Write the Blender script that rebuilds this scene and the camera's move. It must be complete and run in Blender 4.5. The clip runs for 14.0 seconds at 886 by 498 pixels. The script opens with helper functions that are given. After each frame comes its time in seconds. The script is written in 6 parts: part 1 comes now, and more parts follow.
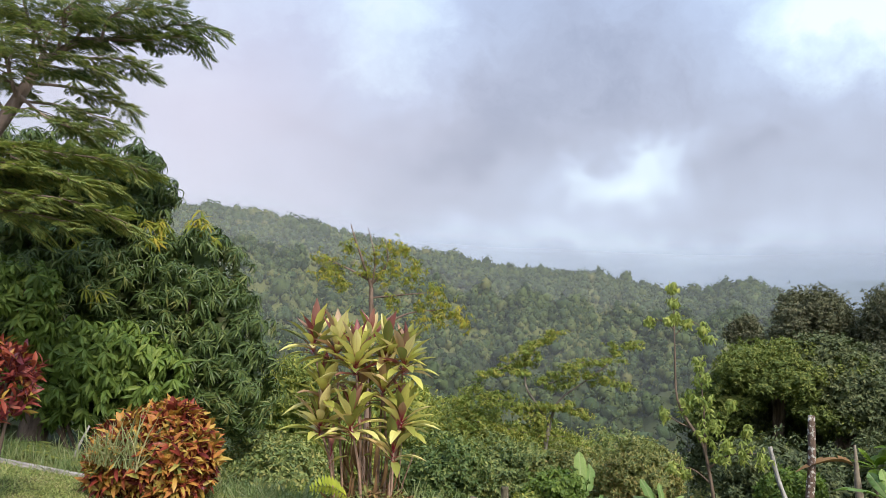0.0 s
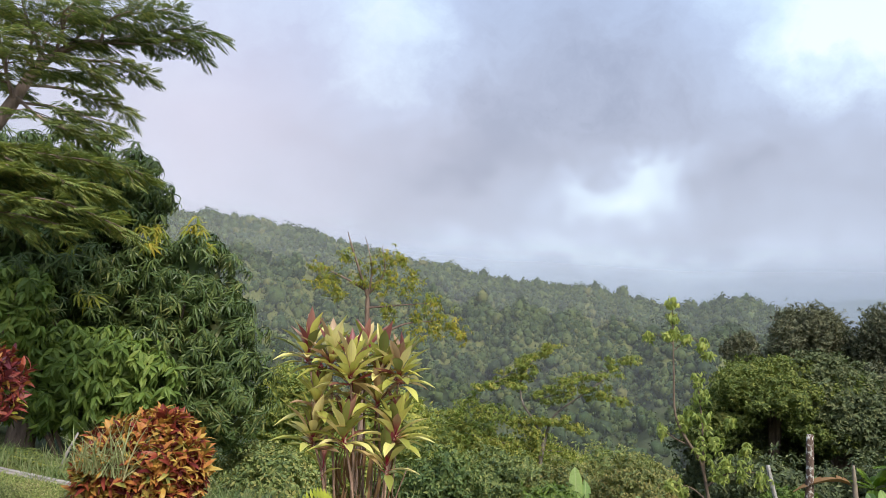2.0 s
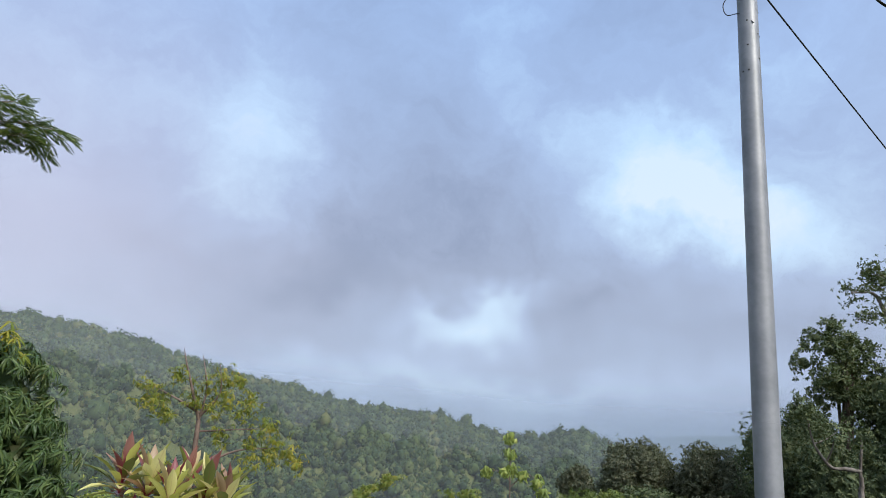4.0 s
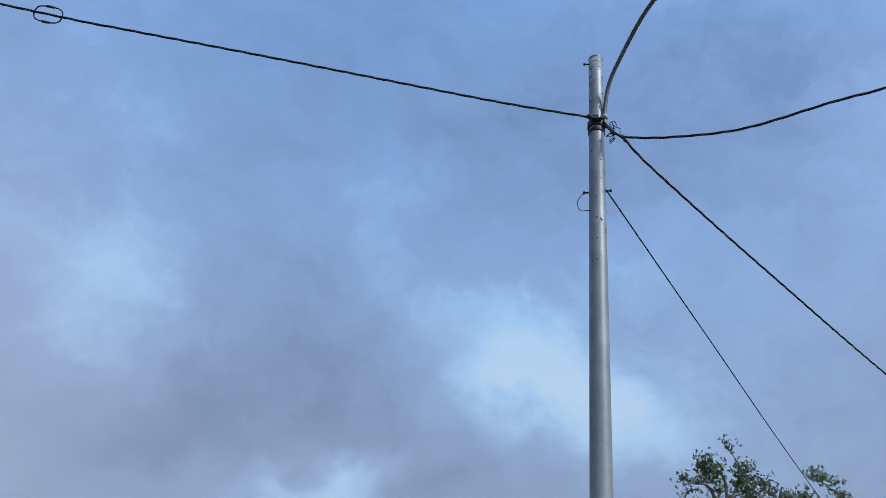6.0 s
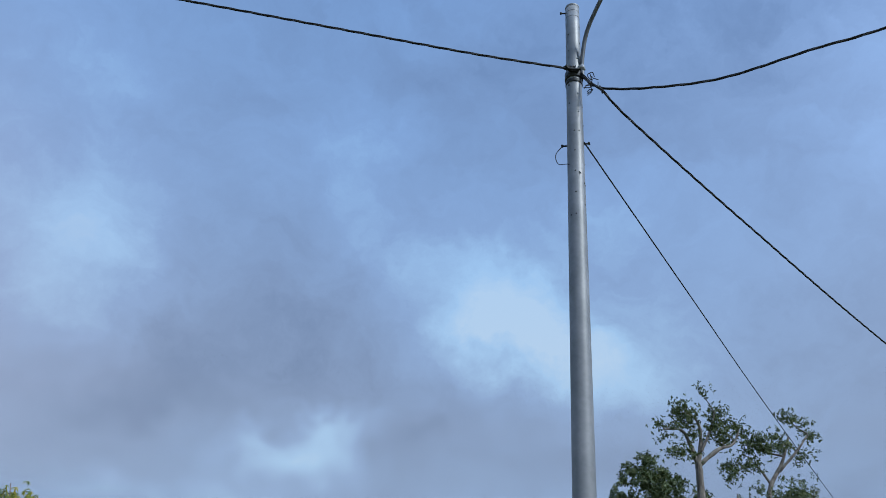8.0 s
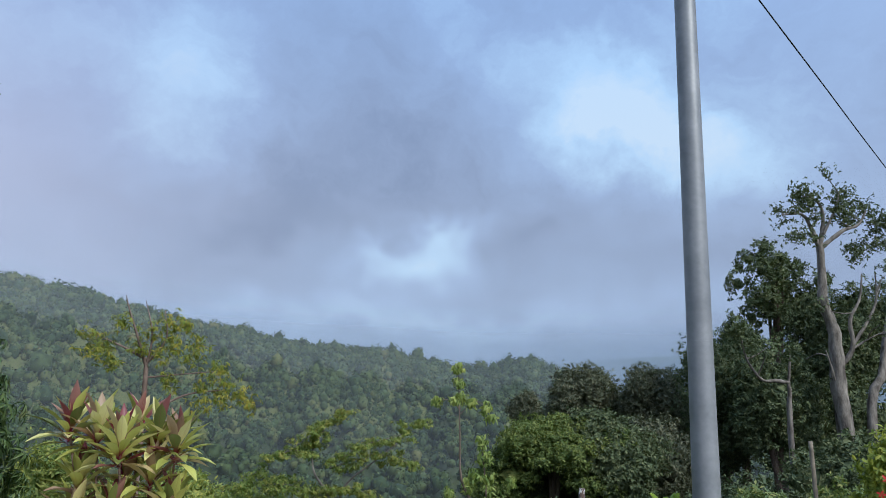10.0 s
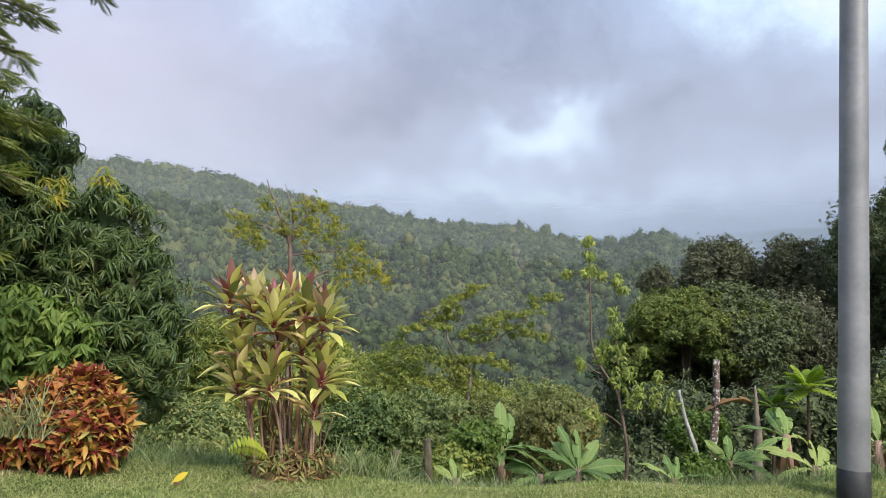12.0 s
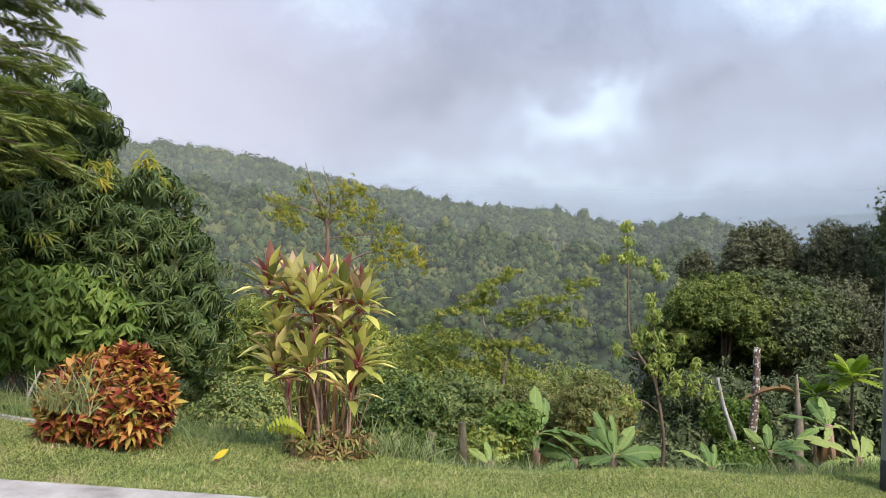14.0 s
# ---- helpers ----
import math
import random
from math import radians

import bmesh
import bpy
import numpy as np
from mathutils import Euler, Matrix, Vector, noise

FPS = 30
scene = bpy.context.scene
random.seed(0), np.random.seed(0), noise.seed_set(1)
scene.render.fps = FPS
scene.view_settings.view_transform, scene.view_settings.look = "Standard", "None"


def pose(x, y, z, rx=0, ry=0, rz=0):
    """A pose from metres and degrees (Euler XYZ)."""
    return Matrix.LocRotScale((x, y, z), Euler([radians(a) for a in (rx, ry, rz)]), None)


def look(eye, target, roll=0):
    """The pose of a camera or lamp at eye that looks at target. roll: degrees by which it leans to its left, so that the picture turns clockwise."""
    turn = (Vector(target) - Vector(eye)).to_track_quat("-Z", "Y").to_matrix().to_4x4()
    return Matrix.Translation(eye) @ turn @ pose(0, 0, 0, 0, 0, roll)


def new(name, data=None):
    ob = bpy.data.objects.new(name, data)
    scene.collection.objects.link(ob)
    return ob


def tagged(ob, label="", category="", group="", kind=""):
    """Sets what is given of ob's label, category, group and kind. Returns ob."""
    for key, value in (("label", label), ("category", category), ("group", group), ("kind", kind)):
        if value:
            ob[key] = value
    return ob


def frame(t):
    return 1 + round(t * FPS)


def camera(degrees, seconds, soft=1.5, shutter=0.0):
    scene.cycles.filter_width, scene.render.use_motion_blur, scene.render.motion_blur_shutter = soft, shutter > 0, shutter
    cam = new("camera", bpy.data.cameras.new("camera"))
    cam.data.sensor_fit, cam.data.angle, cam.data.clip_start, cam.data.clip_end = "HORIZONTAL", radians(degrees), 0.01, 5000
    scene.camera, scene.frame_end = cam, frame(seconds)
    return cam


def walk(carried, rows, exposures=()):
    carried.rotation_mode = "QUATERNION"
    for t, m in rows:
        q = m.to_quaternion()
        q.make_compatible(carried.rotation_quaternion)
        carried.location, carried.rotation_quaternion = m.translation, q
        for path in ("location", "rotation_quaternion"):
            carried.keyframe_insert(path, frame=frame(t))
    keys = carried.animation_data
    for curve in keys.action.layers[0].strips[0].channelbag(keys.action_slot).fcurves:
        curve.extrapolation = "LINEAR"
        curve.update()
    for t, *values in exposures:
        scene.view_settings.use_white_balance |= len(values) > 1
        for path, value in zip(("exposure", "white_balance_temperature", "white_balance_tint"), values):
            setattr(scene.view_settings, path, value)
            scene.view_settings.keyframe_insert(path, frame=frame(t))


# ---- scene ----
cam = camera(62.9, 14.0, soft=0.65)
# seconds, eye, target, roll
PATH = [
    (0, (-0.03, -0.004, 1.524), (-0.157, 1.974, 1.795), 4.0),
    (0.5, (-0.042, 0.018, 1.519), (-0.181, 1.996, 1.782), 4.3),
    (1, (-0.042, 0.056, 1.515), (-0.198, 2.033, 1.773), 4.6),
    (1.5, (-0.044, 0.089, 1.508), (-0.2, 2.065, 1.776), 4.9),
    (2, (-0.045, 0.083, 1.522), (-0.166, 2.056, 1.825), 5.0),
    (2.5, (-0.032, 0.057, 1.537), (-0.08, 2.022, 1.904), 5.2),
    (3, (-0.02, 0.054, 1.561), (0.03, 2.002, 2.013), 5.4),
    (3.5, (-0.014, 0.047, 1.572), (0.138, 1.963, 2.126), 5.8),
    (4, (-0.014, 0.064, 1.579), (0.231, 1.935, 2.244), 6.2),
    (4.2, (-0.016, 0.072, 1.588), (0.262, 1.92, 2.299), 6.4),
    (6.3, (-0.044, -0.128, 1.348), (0.481, 1.425, 2.494), 7.0),
    (6.5, (-0.05, -0.139, 1.355), (0.494, 1.398, 2.513), 6.6),
    (7, (-0.038, -0.143, 1.349), (0.545, 1.378, 2.51), 5.6),
    (7.2, (-0.042, -0.122, 1.357), (0.556, 1.404, 2.503), 5.1),
    (9.3, (-0.002, 0.08, 1.587), (0.52, 1.888, 2.264), 3.0),
    (9.5, (0.003, 0.051, 1.586), (0.495, 1.885, 2.213), 3.0),
    (10, (0.009, 0.032, 1.567), (0.421, 1.922, 2.074), 2.7),
    (10.5, (0.005, 0.057, 1.552), (0.333, 1.99, 1.949), 2.5),
    (11, (-0.002, 0.054, 1.544), (0.239, 2.018, 1.841), 2.4),
    (11.5, (0.002, 0.053, 1.542), (0.161, 2.035, 1.759), 2.4),
    (12, (-0.002, 0.05, 1.539), (0.091, 2.042, 1.699), 2.6),
    (12.5, (-0.002, 0.052, 1.539), (0.044, 2.048, 1.663), 2.7),
    (13, (-0.002, 0.051, 1.538), (0.016, 2.048, 1.647), 2.9),
    (13.5, (-0.004, 0.045, 1.535), (-0.001, 2.042, 1.643), 3.1),
    (14, (-0.002, 0.048, 1.541), (-0.007, 2.045, 1.651), 3.2),
]
# seconds, stops, kelvin, tint
EXPOSURES = [
    (0.0, 0.19, 6350, 10), (1.5, 0.19, 6350, 10), (3.0, 0.06, 6150, 10), (4.0, -0.10, 5800, 8), (6.3, -0.60, 5100, 4), (7.2, -0.60, 5100, 4),
    (9.3, -0.52, 5150, 5), (10.0, -0.33, 5350, 6), (11.0, -0.10, 5700, 8), (12.0, 0.11, 6150, 10), (14.0, 0.21, 6350, 10),
]
walk(cam, [(t, look(*m)) for t, *m in PATH], EXPOSURES)

# ---- sky and sun ----
world = bpy.data.worlds.new("overcast_sky")
scene.world = world
world.use_nodes = True
wt = world.node_tree
wt.nodes.clear()


def way(az, el):
    a, e = radians(az), radians(el)
    return Vector((math.sin(a) * math.cos(e), math.cos(a) * math.cos(e), math.sin(e)))


def nd(tree, kind, **inputs):
    n = tree.nodes.new(kind)
    for k, v in inputs.items():
        n.inputs[k.replace("_", " ")].default_value = v
    return n


def link(tree, a, b):
    tree.links.new(a, b)


def calc(tree, op, a, b=None, c=None, clamp=False):
    n = tree.nodes.new("ShaderNodeMath")
    n.operation, n.use_clamp = op, clamp
    for i, v in enumerate((a, b, c)):
        if v is None:
            continue
        if isinstance(v, (int, float)):
            n.inputs[i].default_value = v
        else:
            link(tree, v, n.inputs[i])
    return n.outputs[0]


def vcalc(tree, op, a, b=None):
    n = tree.nodes.new("ShaderNodeVectorMath")
    n.operation = op
    for i, v in enumerate((a, b)):
        if v is None:
            continue
        if isinstance(v, (tuple, Vector)):
            n.inputs[i].default_value = v
        else:
            link(tree, v, n.inputs[i])
    return n.outputs["Value"] if op == "DOT_PRODUCT" else n.outputs["Vector"]


def ramp(tree, fac, stops):
    n = tree.nodes.new("ShaderNodeValToRGB")
    e = n.color_ramp.elements
    while len(e) < len(stops):
        e.new(0.5)
    for i, (p, c) in enumerate(stops):
        e[i].position, e[i].color = p, (*c, 1)
    link(tree, fac, n.inputs["Fac"])
    return n.outputs["Color"]


def mixc(tree, fac, a, b, mode="MIX"):
    n = tree.nodes.new("ShaderNodeMix")
    n.data_type, n.blend_type = "RGBA", mode
    for i, v in ((0, fac), (6, a), (7, b)):
        if isinstance(v, (int, float)):
            n.inputs[i].default_value = v
        elif isinstance(v, tuple):
            n.inputs[i].default_value = (*v, 1)
        else:
            link(tree, v, n.inputs[i])
    return n.outputs[2]


SUN_AZ, SUN_EL = 150.0, 44.0
direction = wt.nodes.new("ShaderNodeTexCoord").outputs["Generated"]
warp = nd(wt, "ShaderNodeTexNoise", Scale=2.6, Detail=5.0, Roughness=0.55)
link(wt, direction, warp.inputs["Vector"])
offset = vcalc(wt, "SUBTRACT", warp.outputs["Color"], (0.5, 0.5, 0.5))
sc = wt.nodes.new("ShaderNodeVectorMath")
sc.operation = "SCALE"
link(wt, offset, sc.inputs[0])
sc.inputs["Scale"].default_value = 0.20
bent = vcalc(wt, "ADD", direction, sc.outputs["Vector"])
curl = nd(wt, "ShaderNodeTexNoise", Scale=9.0, Detail=5.0, Roughness=0.6)
link(wt, direction, curl.inputs["Vector"])
sc2 = wt.nodes.new("ShaderNodeVectorMath")
sc2.operation = "SCALE"
link(wt, vcalc(wt, "SUBTRACT", curl.outputs["Color"], (0.5, 0.5, 0.5)), sc2.inputs[0])
sc2.inputs["Scale"].default_value = 0.13
bent = vcalc(wt, "ADD", bent, sc2.outputs["Vector"])


def cloud_spot(az, el, wide, high, tilt=0.0):
    """A soft oval of the cloud deck about one direction; wide, high: its half sizes in degrees."""
    c = way(az, el)
    right = Vector((math.cos(radians(az)), -math.sin(radians(az)), 0))
    up = right.cross(c)
    ct, st = math.cos(radians(tilt)), math.sin(radians(tilt))
    e1, e2 = right * ct + up * st, up * ct - right * st
    u = vcalc(wt, "DOT_PRODUCT", bent, e1 / math.sin(radians(wide)))
    v = vcalc(wt, "DOT_PRODUCT", bent, e2 / math.sin(radians(high)))
    front = calc(wt, "GREATER_THAN", vcalc(wt, "DOT_PRODUCT", bent, c), 0.0)
    d2 = calc(wt, "ADD", calc(wt, "MULTIPLY", u, u), calc(wt, "MULTIPLY", v, v))
    g = calc(wt, "POWER", 2.718, calc(wt, "MULTIPLY", d2, -1.0))
    return calc(wt, "MULTIPLY", g, front)


billow = nd(wt, "ShaderNodeTexNoise", Scale=3.4, Detail=7.0, Roughness=0.56, Distortion=0.5)
stretch = vcalc(wt, "MULTIPLY", bent, (1.0, 1.0, 1.7))
link(wt, stretch, billow.inputs["Vector"])
wisp = nd(wt, "ShaderNodeTexNoise", Scale=10.0, Detail=8.0, Roughness=0.6, Distortion=0.3)
link(wt, stretch, wisp.inputs["Vector"])
level = calc(wt, "MULTIPLY_ADD", billow.outputs["Fac"], 0.38, 0.265)
level = calc(wt, "MULTIPLY_ADD", wisp.outputs["Fac"], 0.30, calc(wt, "SUBTRACT", level, 0.12))
# the lighter and darker reaches of the deck: azimuth, elevation, half sizes, tilt, weight
for az, el, wide, high, tilt, weight in (
    (10.0, 14.2, 4.4, 2.0, 12, 0.42),
    (5.2, 15.0, 1.5, 1.1, 0, 0.16),
    (15.0, 16.0, 3.5, 1.2, 22, 0.16),
    (26.3, 26.0, 5.4, 3.4, -34, 0.46),
    (31.0, 22.5, 6.0, 3.4, -22, 0.24),
    (-9.0, 22.5, 4.5, 5.5, 0, 0.30),
    (-24.0, 23.0, 14.0, 14.0, 0, 0.22),
    (4.0, 9.2, 14.0, 1.6, -2, 0.22),
    (27.0, 9.6, 11.0, 1.8, 3, 0.14),
    (1.0, 18.4, 10.0, 3.6, 8, -0.07),
    (12.5, 22.0, 9.0, 4.0, -25, -0.04),
    (18.0, 17.0, 9.0, 3.0, -8, -0.07),
    (-3.0, 19.5, 8.0, 3.0, 5, -0.05),
    (6.0, 21.0, 5.0, 3.0, -20, -0.03),
    (-4.0, 30.0, 9.0, 4.0, 30, 0.08),
    (11.0, 36.0, 6.0, 5.0, -30, 0.12),
    (38.0, 13.0, 10.0, 5.0, 0, -0.06),
    (38.0, 32.0, 14.0, 10.0, 0, 0.14),
    (34.0, 44.0, 14.0, 8.0, 0, -0.09),
    (-5.0, 15.8, 9.0, 4.0, 10, -0.10),
    (37.0, 21.0, 9.0, 4.0, 0, 0.12),
    (14.0, 31.0, 7.0, 4.0, -35, 0.10),
    (-11.0, 18.5, 12.0, 5.0, -12, -0.12),
    (46.0, 48.0, 14.0, 9.0, 0, -0.12),
    (-14.0, 40.0, 12.0, 8.0, 20, 0.12),
):
    level = calc(wt, "MULTIPLY_ADD", cloud_spot(az, el, wide, high, tilt), weight, level)
deck = ramp(wt, level, [(0.12, (0.25, 0.275, 0.36)), (0.40, (0.455, 0.485, 0.59)), (0.62, (0.56, 0.62, 0.76)), (0.85, (0.78, 0.90, 1.0)), (1.0, (0.95, 0.99, 1.0))])
rosy = cloud_spot(-24, 17, 14, 16)
deck = mixc(wt, calc(wt, "MULTIPLY", rosy, 0.6), deck, (0.74, 0.67, 0.76))
tall = nd(wt, "ShaderNodeSeparateXYZ")
link(wt, direction, tall.inputs[0])
high = calc(wt, "MULTIPLY_ADD", tall.outputs["Z"], 1.9, -0.55, True)
deck = mixc(wt, calc(wt, "MULTIPLY", high, 0.8), deck, mixc(wt, 1.0, deck, (0.66, 0.92, 1.25), "MULTIPLY"))
# the deck brightens towards the hidden sun, behind and overhead
glow = calc(wt, "POWER", calc(wt, "MAXIMUM", vcalc(wt, "DOT_PRODUCT", direction, way(SUN_AZ, SUN_EL)), 0.0), 2.0)
deck = mixc(wt, 1.0, deck, mixc(wt, glow, (1.0, 1.0, 1.0), (3.0, 2.75, 2.5)), "MULTIPLY")
clear = nd(wt, "ShaderNodeTexSky")
clear.sky_type, clear.sun_disc = "NISHITA", False
clear.sun_elevation, clear.sun_rotation = radians(SUN_EL), radians(SUN_AZ)
blue = mixc(wt, 1.0, clear.outputs["Color"], (0.10, 0.10, 0.10), "MULTIPLY")
sky = mixc(wt, 0.08, deck, blue)
bg = nd(wt, "ShaderNodeBackground", Strength=1.0)
link(wt, sky, bg.inputs["Color"])
link(wt, bg.outputs[0], wt.nodes.new("ShaderNodeOutputWorld").inputs["Surface"])

lamp = bpy.data.lights.new("sun", "SUN")
lamp.energy, lamp.angle, lamp.color = 4.7, radians(18), (1.0, 0.90, 0.76)
sun = new("sun", lamp)
sun.matrix_world = look(way(SUN_AZ, SUN_EL) * 60, (0, 0, 0))

# ---- materials ----
def material(name, rough=0.6, metal=0.0, spec=0.5):
    m = bpy.data.materials.new(name)
    m.use_nodes = True
    t = m.node_tree
    b = t.nodes["Principled BSDF"]
    b.inputs["Roughness"].default_value, b.inputs["Metallic"].default_value = rough, metal
    b.inputs["Specular IOR Level"].default_value = spec
    return m, t, b


def noise_at(t, scale, detail=4.0, vec=None, rough=0.55):
    n = nd(t, "ShaderNodeTexNoise", Scale=scale, Detail=detail, Roughness=rough)
    if vec is None:
        vec = t.nodes.new("ShaderNodeTexCoord").outputs["Object"]
    link(t, vec, n.inputs["Vector"])
    return n.outputs["Fac"]


def relief(t, b, height, strength=0.3, distance=0.01):
    n = nd(t, "ShaderNodeBump", Strength=strength, Distance=distance)
    link(t, height, n.inputs["Height"])
    link(t, n.outputs["Normal"], b.inputs["Normal"])


def leaf_material(name, stops, rough=0.45, thin=0.3, by="island", patch=0.8, grain=60.0):
    """A leaf: each one its own shade between the stops, mottled, with some light passing through."""
    m, t, b = material(name, rough + 0.08, 0.0, 0.22)
    if by == "object":
        info = t.nodes.new("ShaderNodeObjectInfo")
        rnd, wide = info.outputs["Random"], noise_at(t, patch, 2.0, info.outputs["Location"])
    else:
        rnd = t.nodes.new("ShaderNodeNewGeometry").outputs["Random Per Island"]
        wide = noise_at(t, patch, 2.0)
    fac = calc(t, "ADD", calc(t, "MULTIPLY", rnd, 0.7), calc(t, "MULTIPLY_ADD", wide, 0.9, -0.30), None, True)
    col = ramp(t, fac, stops)
    fine = noise_at(t, grain, 3.0)
    col = mixc(t, 0.35, col, ramp(t, fine, [(0.3, (0.55, 0.55, 0.5)), (0.7, (1.0, 1.0, 1.0))]), "MULTIPLY")
    link(t, col, b.inputs["Base Color"])
    tr = t.nodes.new("ShaderNodeBsdfTranslucent")
    link(t, mixc(t, 1.0, col, (1.2, 1.25, 0.7), "MULTIPLY"), tr.inputs["Color"])
    mix = nd(t, "ShaderNodeMixShader", Fac=thin)
    link(t, b.outputs[0], mix.inputs[1])
    link(t, tr.outputs[0], mix.inputs[2])
    link(t, mix.outputs[0], t.nodes["Material Output"].inputs["Surface"])
    return m


def bark_material(name, dark, light, scale=9.0, pale=None):
    m, t, b = material(name, 0.85, 0.0, 0.2)
    vec = vcalc(t, "MULTIPLY", t.nodes.new("ShaderNodeTexCoord").outputs["Object"], (1.0, 1.0, 0.3))
    n1, n2 = noise_at(t, scale, 5.0, vec), noise_at(t, scale * 5, 4.0, vec)
    col = ramp(t, n1, [(0.3, dark), (0.7, light)])
    if pale:
        blot = noise_at(t, scale * 1.6, 3.0)
        col = mixc(t, ramp(t, blot, [(0.54, (0, 0, 0)), (0.6, (1, 1, 1))]), col, pale)
    col = mixc(t, 0.5, col, ramp(t, n2, [(0.3, (0.45, 0.42, 0.4)), (0.7, (1, 1, 1))]), "MULTIPLY")
    link(t, col, b.inputs["Base Color"])
    relief(t, b, n2, 0.7, 0.02)
    return m


MANGO = leaf_material("mango_leaf", [(0.0, (0.031, 0.052, 0.018)), (0.45, (0.070, 0.112, 0.034)), (0.75, (0.126, 0.167, 0.050)), (1.0, (0.225, 0.221, 0.072))], 0.30, 0.24, patch=1.1)
BRIGHT = leaf_material("bright_leaf", [(0.0, (0.063, 0.102, 0.025)), (0.5, (0.122, 0.192, 0.037)), (1.0, (0.223, 0.283, 0.058))], 0.42, 0.3)
FEATHER = leaf_material("feathery_leaf", [(0.0, (0.086, 0.127, 0.060)), (0.5, (0.182, 0.231, 0.096)), (1.0, (0.429, 0.403, 0.156))], 0.55, 0.3, patch=0.9)
# Yellower copy for younger lower fronds; part of the yellow stands for light.
FEATHER_GOLD_LIT = leaf_material("golden_lit_feathery_leaf", [(0.0, (0.086, 0.133, 0.045)), (0.5, (0.172, 0.221, 0.068)), (1.0, (0.339, 0.326, 0.093))], 0.55, 0.3, patch=1.2)
YOUNG = leaf_material("young_leaf", [(0.0, (0.104, 0.159, 0.024)), (0.5, (0.236, 0.264, 0.036)), (1.0, (0.444, 0.345, 0.048))], 0.5, 0.4)
SHRUB = leaf_material("shrub_leaf", [(0.0, (0.084, 0.130, 0.057)), (0.5, (0.207, 0.261, 0.086)), (1.0, (0.454, 0.403, 0.140))], 0.5, 0.3, patch=0.7)
DEEP = leaf_material("deep_green_leaf", [(0.0, (0.045, 0.082, 0.030)), (0.5, (0.120, 0.178, 0.055)), (1.0, (0.330, 0.345, 0.110))], 0.42, 0.3, patch=0.7)
OLIVE = leaf_material("olive_shrub_leaf", [(0.0, (0.100, 0.139, 0.059)), (0.5, (0.243, 0.264, 0.084)), (1.0, (0.481, 0.332, 0.138))], 0.5, 0.3, patch=0.7)
SPREAD = leaf_material("spreading_tree_leaf", [(0.0, (0.089, 0.150, 0.030)), (0.5, (0.189, 0.236, 0.043)), (1.0, (0.378, 0.329, 0.071))], 0.5, 0.3, patch=0.7)
FERN_LEAF = leaf_material("yellow_fern_leaf", [(0.0, (0.330, 0.400, 0.050)), (0.5, (0.520, 0.560, 0.080)), (1.0, (0.700, 0.680, 0.120))], 0.5, 0.4, "object")
HIBISCUS = leaf_material("hibiscus_leaf", [(0.0, (0.140, 0.190, 0.035)), (0.5, (0.330, 0.370, 0.060)), (1.0, (0.600, 0.540, 0.100))], 0.45, 0.35, patch=0.9)
LIME = leaf_material("lime_leaf", [(0.0, (0.128, 0.200, 0.063)), (0.5, (0.260, 0.311, 0.078)), (1.0, (0.474, 0.438, 0.094))], 0.5, 0.35, patch=0.7)
GROVE = leaf_material("grove_leaf", [(0.0, (0.066, 0.094, 0.029)), (0.5, (0.147, 0.194, 0.050)), (1.0, (0.283, 0.290, 0.073))], 0.55, 0.28, patch=0.5)
PALE_GREEN = leaf_material("sapling_leaf", [(0.0, (0.150, 0.212, 0.053)), (0.5, (0.285, 0.344, 0.092)), (1.0, (0.480, 0.489, 0.132))], 0.5, 0.4)
# Darker leaf; on the understorey trees its darkness also stands in for shade.
DARK = leaf_material("dark_tree_leaf", [(0.0, (0.053, 0.069, 0.035)), (0.5, (0.105, 0.134, 0.058)), (1.0, (0.204, 0.212, 0.093))], 0.6, 0.15, patch=0.35)
RUSSET = leaf_material("russet_tree_leaf", [(0.0, (0.059, 0.070, 0.041)), (0.5, (0.118, 0.127, 0.070)), (1.0, (0.224, 0.210, 0.125))], 0.6, 0.15, patch=0.35)
FOREST = leaf_material("hill_forest", [(0.0, (0.010, 0.020, 0.007)), (0.40, (0.036, 0.062, 0.018)), (0.75, (0.082, 0.108, 0.030)), (1.0, (0.140, 0.132, 0.045))], 0.7, 0.1, patch=0.02, grain=1.2)
CROTON_STOPS = [(0.0, (0.038, 0.012, 0.011)), (0.18, (0.109, 0.017, 0.017)), (0.34, (0.252, 0.050, 0.030)), (0.48, (0.403, 0.160, 0.048)), (0.66, (0.479, 0.286, 0.062)), (0.82, (0.437, 0.344, 0.085)), (0.94, (0.202, 0.216, 0.061)), (1.0, (0.081, 0.108, 0.038))]
CROTON = leaf_material("croton_leaf", CROTON_STOPS, 0.35, 0.25, "object", 5.0, 40)
CROTON_MASS = leaf_material("croton_inner_leaf", CROTON_STOPS, 0.35, 0.25, "island", 5.0, 40)
CROTON_RED_STOPS = [(0.0, (0.053, 0.015, 0.024)), (0.45, (0.165, 0.030, 0.031)), (0.72, (0.285, 0.068, 0.034)), (0.9, (0.450, 0.390, 0.051)), (1.0, (0.450, 0.600, 0.085))]
CROTON_RED = leaf_material("red_croton_leaf", CROTON_RED_STOPS, 0.35, 0.25, "object", 1.5, 40)
CROTON_RED_MASS = leaf_material("red_croton_inner_leaf", CROTON_RED_STOPS, 0.35, 0.25, "island", 1.5, 40)
GRASS = leaf_material("lawn_blade", [(0.0, (0.145, 0.210, 0.070)), (0.45, (0.320, 0.385, 0.130)), (0.8, (0.490, 0.475, 0.215)), (1.0, (0.640, 0.520, 0.380))], 0.62, 0.35, patch=1.6)
